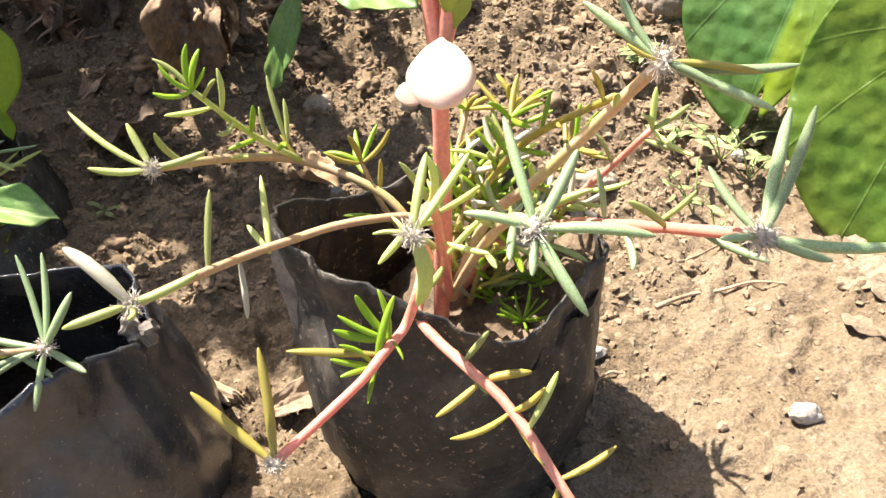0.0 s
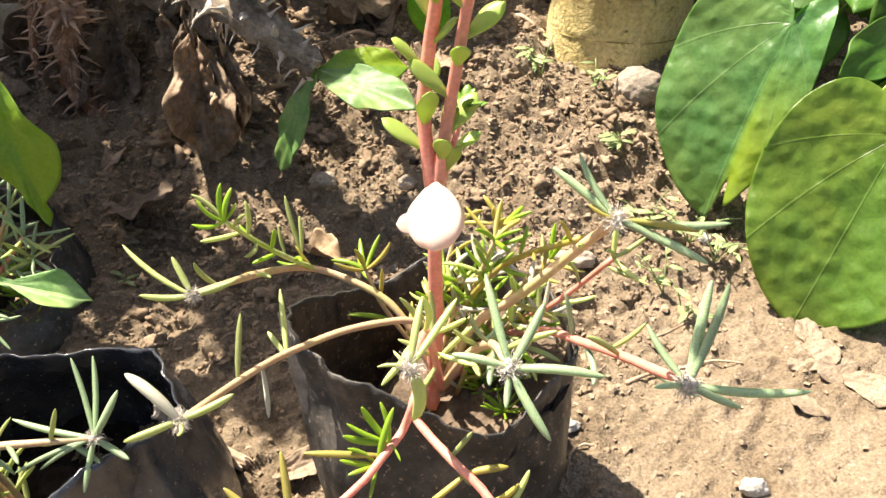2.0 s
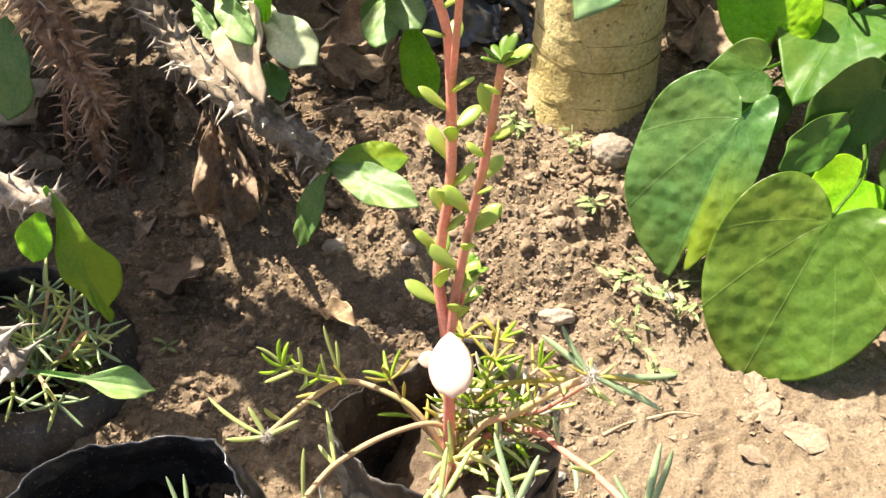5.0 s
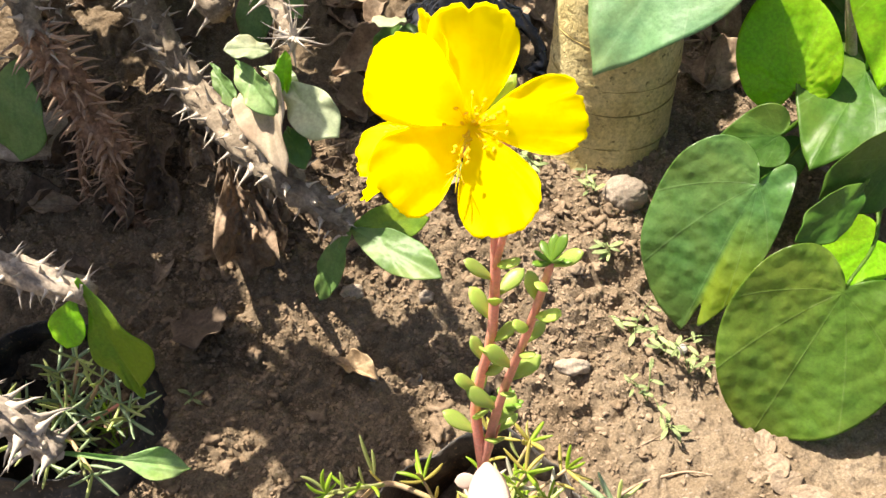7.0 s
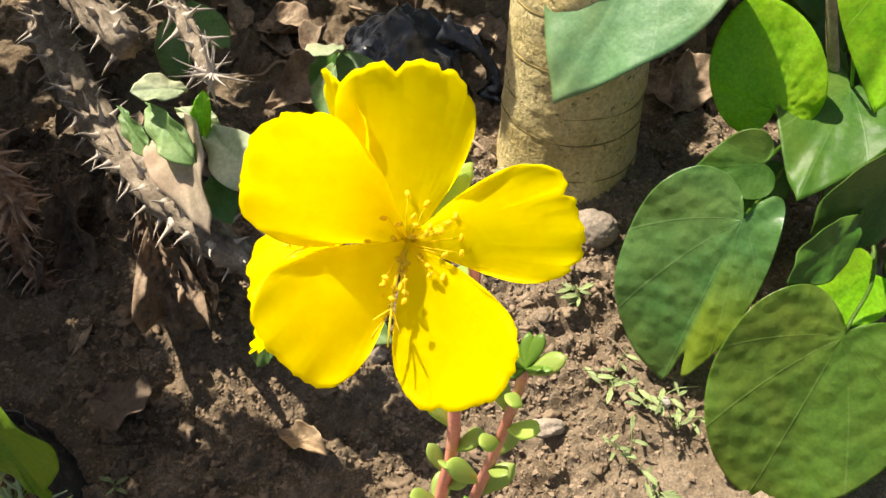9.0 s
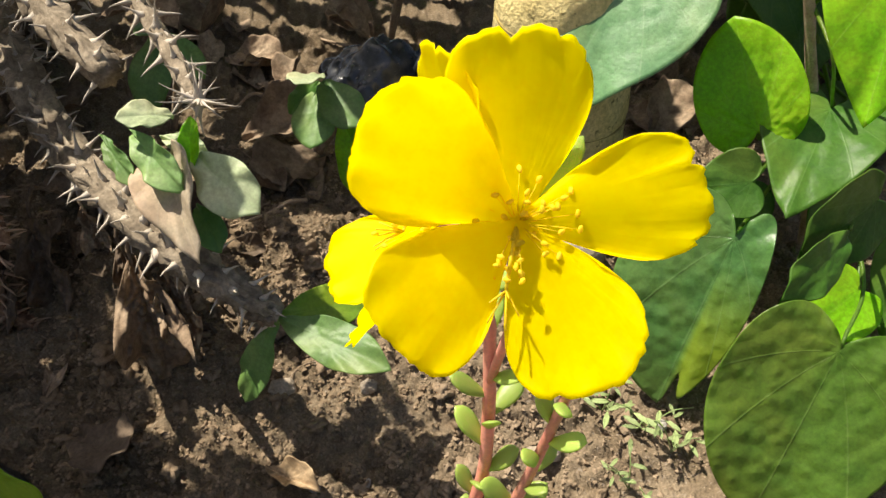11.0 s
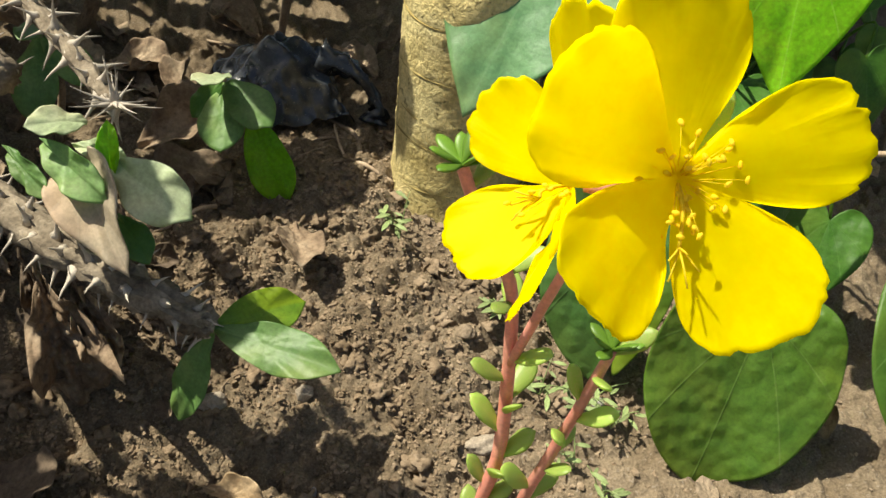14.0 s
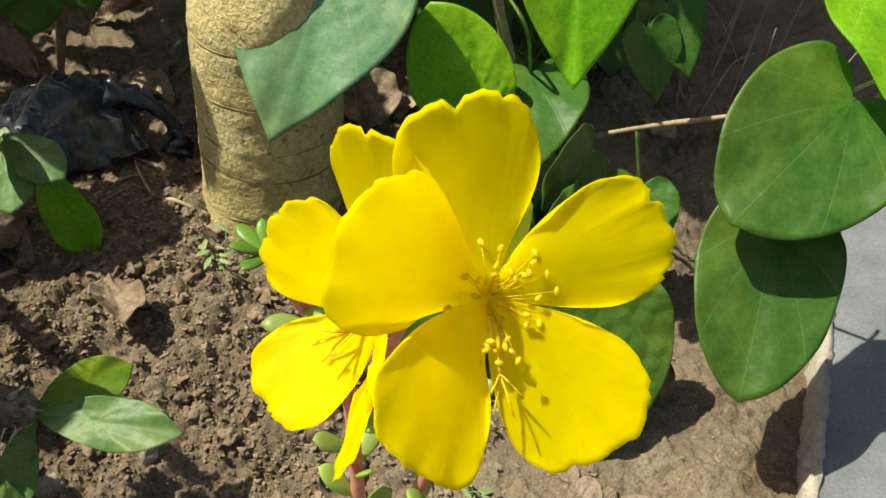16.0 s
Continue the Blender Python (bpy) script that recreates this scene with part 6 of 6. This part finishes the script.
def wood_chip(a, b, width, seed):
    """A flat splinter of weathered wood: ridged along its grain, its ends broken off unevenly."""
    rr = random.Random(seed)
    a, b = Vector(a), Vector(b)
    d = b - a
    across = Vector((-d.y, d.x, 0)).normalized()
    V, F, m, n = [], [], 9, 13
    for side in (1, -1):
        for k in range(n):
            w = k / (n - 1) - 0.5
            s0, s1 = rr.uniform(-0.06, 0.05), rr.uniform(-0.10, 0.04)
            ridge = 0.0007 * rr.uniform(-1, 1)
            for i in range(m):
                t = i / (m - 1)
                p = a + d * (s0 + (1 + s1 - s0) * t) + across * w * width * (1 - 0.25 * t) + Vector((0, 0, 0.002 + side * 0.0024 * (1 - 3.2 * w * w) + ridge))
                p.z += 0.0004 * float(vnoise(t * 14, k * 0.7, seed))
                V.append(tuple(p))
    N = m * n
    for k in range(n - 1):
        for i in range(m - 1):
            q = k * m + i
            F += [(q, q + 1, q + m + 1, q + m), (N + q, N + q + m, N + q + m + 1, N + q + 1)]
    for i in range(m - 1):
        F += [(i, N + i, N + i + 1, i + 1), ((n - 1) * m + i, (n - 1) * m + i + 1, N + (n - 1) * m + i + 1, N + (n - 1) * m + i)]
    for k in range(n - 1):
        F += [(k * m, (k + 1) * m, N + (k + 1) * m, N + k * m), (k * m + m - 1, N + k * m + m - 1, N + (k + 1) * m + m - 1, (k + 1) * m + m - 1)]
    tagged(part("wood_chip", mk("wood_chip", V, F, TWIG, smooth=False)), "weathered splinter of grey-brown wood lying between the bags", "wood chip")


wood_chip((-0.113, 0.262, on_ground(-0.113, 0.262) + 0.002), (-0.083, 0.248, on_ground(-0.083, 0.248) + 0.002), 0.0105, 7)
for k in range(52):
    x = random.uniform(-0.42, 0.12)
    y = random.uniform(0.56, 1.0)
    if math.hypot(x - 0.128, y - 0.605) < 0.07:
        continue
    dry_leaf((x, y), random.uniform(0.03, 0.07), random.uniform(0, 360), random.uniform(-25, 25), DRY, 40 + k, "brown dead leaf among litter under the shrubs",
             random.uniform(0.2, 0.8), random.uniform(1.0, 1.7))
for k in range(34):
    x, y = random.uniform(-0.36, -0.09), random.uniform(0.47, 0.66)
    dry_leaf((x, y), random.uniform(0.018, 0.042), random.uniform(0, 360), random.uniform(-30, 30), random.choice((DRY, DRYDARK, DRYDARK)), 240 + k,
             "curled dark brown dead leaf under the thorny stems", random.uniform(0.3, 1.4), random.uniform(0.9, 1.5))
for k in range(22):
    x, y = random.uniform(0.20, 0.55), random.uniform(0.52, 1.0)
    dry_leaf((x, y), random.uniform(0.03, 0.06), random.uniform(0, 360), random.uniform(-25, 25), DRY, 120 + k, "brown dead leaf among litter behind the vine",
             random.uniform(0.2, 0.7), random.uniform(1.0, 1.6))


def twig(P, r, label, material=TWIG):
    V, F = sweep(spline(P, 6), [r, r * 0.8, r * 0.5], 6, 0.3, int(1e4 * abs(P[0][0])))
    tagged(part("twig", mk("twig", V, F, material)), label, "twig", "twigs on the soil")


def lying(x, y, x2, y2, r, bow=0.006, label="thin dry twig lying on soil"):
    pts = []
    for k in range(5):
        t = k / 4
        q, w = x + (x2 - x) * t + bow * math.sin(math.pi * t) * (y2 - y) / 0.05, y + (y2 - y) * t + bow * math.sin(math.pi * t)
        pts.append((q, w, on_ground(q, w) + r * 1.2 + 0.0015 * (k % 2)))
    twig(pts, r, label)


lying(0.132, 0.455, 0.150, 0.432, 0.0009)
lying(0.100, 0.300, 0.160, 0.310, 0.0011, 0.01)
lying(0.080, 0.262, 0.066, 0.246, 0.0007)
lying(-0.045, 0.475, -0.075, 0.440, 0.0005, 0.012, "thin pale root fibre on the soil")
lying(0.150, 0.345, 0.110, 0.330, 0.0008, 0.004)
lying(0.060, 0.640, 0.020, 0.720, 0.0022, 0.01)
lying(0.075, 0.600, 0.050, 0.690, 0.0016, -0.008)
lying(-0.030, 0.660, 0.060, 0.655, 0.0014, 0.008)
for k in range(26):
    x, y = random.uniform(-0.40, 0.50), random.uniform(0.56, 0.98)
    if math.hypot(x - 0.128, y - 0.605) < 0.08:
        continue
    a, L = random.uniform(0, 6.28), random.uniform(0.03, 0.12)
    lying(x, y, x + L * math.cos(a), y + L * math.sin(a), random.uniform(0.0006, 0.0022), random.uniform(-0.01, 0.01), "dry twig among dead leaves")

# ---- weeds ----
WEEDS = [blade("leaf", 1.0, WEED, OVAL, wide=0.62, cup=0.15, droop=0.25, wave=0.02, bump=0.006, seed=s, rings=6, thick=0.02) for s in (51, 52)]


def weed(p, r, n, seed, label="small pale green weed seedling in soil"):
    base = Vector((p[0], p[1], on_ground(*p)))
    root = thing("weed", base, label, "weed", "weeds")
    rr = random.Random(seed)
    for k in range(n):
        a = rr.uniform(0, 6.28)
        e = base + Vector((math.cos(a) * r * rr.uniform(0.4, 1.1), math.sin(a) * r * rr.uniform(0.4, 1.1), rr.uniform(0.7, 1.5) * r))
        V, F = sweep(spline([base, (base + e) / 2 + Vector((0, 0, r * 0.25)), e], 5), [0.0005, 0.0003], 5)
        part("stem", mk("stem", V, F, WEED), root)
        for j in range(3):
            q = base + (e - base) * (0.4 + 0.2 * j)
            w = rr.uniform(0, 6.28)
            L = rr.uniform(0.008, 0.014)
            part("leaf", rr.choice(WEEDS), root, "", frame_on(q, (math.cos(w), math.sin(w), 0.3), (0, -0.3, 1), (L, L, L)))


weed((0.128, 0.425), 0.022, 3, 1)
weed((0.150, 0.405), 0.026, 4, 2)
weed((0.130, 0.370), 0.020, 3, 3)
weed((0.105, 0.535), 0.018, 3, 4)
weed((0.070, 0.560), 0.020, 4, 5)
weed((0.138, 0.350), 0.018, 3, 6)
weed((0.118, 0.480), 0.010, 4, 7)
weed((-0.188, 0.388), 0.005, 2, 8)
weed((0.160, 0.385), 0.022, 3, 9)

# ---- plants at the back of the bed ----
def back_plant(base, leaves, label):
    root = thing("shrub_seedling", base, label, "plant", "plants at the back")
    b = Vector(base)
    for k, (at, tip, nor, m, wd) in enumerate(leaves):
        V, F = sweep(spline([b, (b + Vector(at)) / 2 + Vector((0.01, 0, 0.01)), at], 6), [0.003, 0.0015], 7, 0.2, k)
        part("stem", mk("stem", V, F, TWIG), root)
        leaf_at(root, at, tip, nor, m, OVAL, seed=60 + k, wide=wd, droop=0.15, rings=12)


back_plant((-0.05, 0.66, 0.058), [((-0.035, 0.64, 0.150), (-0.050, 0.605, 0.165), (-0.2, -0.4, 0.9), EUSUNLIT, 1.5), ((-0.035, 0.64, 0.145), (-0.010, 0.60, 0.130), (0, -0.6, 0.8), EULEAF, 1.5),
                                 ((-0.035, 0.64, 0.140), (-0.045, 0.60, 0.115), (-0.2, -0.6, 0.7), EULEAF, 1.6), ((-0.02, 0.63, 0.125), (-0.005, 0.600, 0.062), (-0.2, -0.9, 0.2), HEARTY, 1.1),
                                 ((-0.035, 0.64, 0.145), (-0.060, 0.64, 0.120), (-0.5, -0.5, 0.6), HEARTD, 1.3)], "small spurge seedling with green and yellowing leaves")
back_plant((0.03, 0.84, 0.058), [((0.03, 0.80, 0.20), (0.01, 0.77, 0.14), (0, -0.8, 0.5), HEARTD, 1.5), ((0.04, 0.81, 0.21), (0.06, 0.77, 0.15), (0, -0.8, 0.5), HEARTD, 1.5),
                                ((0.03, 0.80, 0.22), (-0.03, 0.78, 0.16), (0, -0.7, 0.6), HEARTD, 1.4), ((0.05, 0.82, 0.22), (0.085, 0.79, 0.17), (0, -0.7, 0.6), HEARTD, 1.4)],
           "dark-leaved plant in deep shade behind")
back_plant((-0.16, 0.72, 0.058), [((-0.15, 0.70, 0.16), (-0.165, 0.67, 0.11), (-0.2, -0.8, 0.5), EULEAF, 1.3), ((-0.15, 0.70, 0.16), (-0.12, 0.68, 0.13), (0.2, -0.8, 0.5), EULEAF, 1.3),
                                 ((-0.15, 0.70, 0.17), (-0.155, 0.665, 0.175), (0, -0.5, 0.8), EULEAF, 1.3)], "small green-leaved spurge shoot in shade")

rt = random.Random(88)
for k in range(11):
    x, y = rt.uniform(0.48, 0.60), rt.uniform(0.50, 0.62)
    x2, y2 = x + rt.uniform(-0.07, 0.07), y + rt.uniform(-0.03, 0.05)
    twig([(x, y, on_ground(x, y)), ((x + x2) / 2, (y + y2) / 2, on_ground(x, y) + 0.05), (x2, y2, on_ground(x2, y2) + rt.uniform(0.06, 0.12))], rt.uniform(0.0008, 0.0016),
         "pale dry stalk standing behind the vine", DRYPALE)

# ---- black film behind the palm ----
n = 40
V, F = [], []
for i in range(n + 1):
    for j in range(n + 1):
        u, v = i / n, j / n
        x, y = 0.015 + 0.10 * (u - 0.5), 0.735 + 0.09 * (v - 0.5)
        z = gz(x, y) + 0.012 + 0.05 * math.sin(math.pi * u) ** 0.7 * math.sin(math.pi * v) ** 0.7 + 0.02 * float(vnoise(u * 5, v * 5, 5)) + 0.010 * float(vnoise(u * 13, v * 13, 6))
        V.append((x + 0.01 * float(vnoise(u * 7, v * 7, 8)), y, z))
for i in range(n):
    for j in range(n):
        a = i * (n + 1) + j
        F.append((a, a + n + 1, a + n + 2, a + 1))
bag = thing("plastic_bag", (0.015, 0.735, gz(0.015, 0.735)), "crumpled black polythene bag lying in shade", "bag")
part("bag_body", mk("bag_body", V, F, FILM), bag)
V, F = sweep(spline([(0.045, 0.715, 0.115), (0.070, 0.700, 0.105), (0.085, 0.690, 0.080), (0.082, 0.685, 0.066)], 8), [0.010, 0.004, 0.009], 14, 0.6, 5)
part("bag_neck", mk("bag_neck", V, F, FILM), bag, "twisted neck of the bag")

# ---- crumbs of soil ----
def crumbs(count, box, size, seed, material, name, label, dense=None, level=1):
    rr = np.random.default_rng(seed)
    base = []
    for s in range(10):
        v, f = lump(1.0, s * 7 + seed, (1.15, 0.85, 0.6), level, 1.3)
        base.append((np.array(v), np.array(f)))
    Vs, Fs, o = [], [], 0
    made = 0
    while made < count:
        x, y = rr.uniform(*box[0]), rr.uniform(*box[1])
        if dense is not None and rr.random() > dense(x, y):
            continue
        v, f = base[rr.integers(10)]
        r = size[0] * (size[1] / size[0]) ** (rr.random() ** 2.2)
        a = rr.uniform(0, 6.28)
        R = np.array([[math.cos(a), -math.sin(a), 0], [math.sin(a), math.cos(a), 0], [0, 0, 1]])
        Vs.append((v @ R.T) * r + [x, y, on_ground(x, y) + 0.25 * r])
        Fs.append(f + o)
        o += len(v)
        made += 1
    V, F = np.vstack(Vs), np.vstack(Fs)
    me = bpy.data.meshes.new(name)
    me.vertices.add(len(V))
    me.vertices.foreach_set("co", V.ravel())
    me.loops.add(F.size)
    me.loops.foreach_set("vertex_index", F.ravel())
    me.polygons.add(len(F))
    me.polygons.foreach_set("loop_start", np.arange(0, F.size, 3))
    me.polygons.foreach_set("use_smooth", np.full(len(F), False))
    me.update(calc_edges=True)
    me.materials.append(material)
    tagged(part(name, me), label, "soil crumbs", kind="stuff")


def rough_part(x, y):
    return float((1 - 0.86 * step(0.06, 0.15, x) * step(0.48, 0.34, y)) * (1 - 0.65 * step(0.34, 0.26, y)))


crumbs(40000, ((-0.36, 0.32), (0.14, 0.70)), (0.0005, 0.0021), 5, CLOD, "soil_crumbs", "loose brown crumbs and clods of soil", rough_part)


def clods(count, box, size, seed):
    """Clods large enough to pick up, each a piece of its own on a few shared meshes."""
    rr = np.random.default_rng(seed)
    shapes = [mk("clod", *lump(1.0, 7 * k + seed, (1.15, 0.85, 0.6), 3, 1.2), CLOD) for k in range(10)]
    made = 0
    while made < count:
        x, y = rr.uniform(*box[0]), rr.uniform(*box[1])
        if rr.random() > rough_part(x, y):
            continue
        r = size[0] * (size[1] / size[0]) ** (rr.random() ** 2.2)
        m = Matrix.Translation((x, y, on_ground(x, y) + 0.25 * r)) @ Euler((0, 0, rr.uniform(0, 6.28))).to_matrix().to_4x4() @ Matrix.Scale(r, 4)
        part("clod", shapes[rr.integers(10)], GROUND, "", m)
        made += 1


clods(300, ((-0.24, 0.19), (0.30, 0.64)), (0.0028, 0.0070), 6)
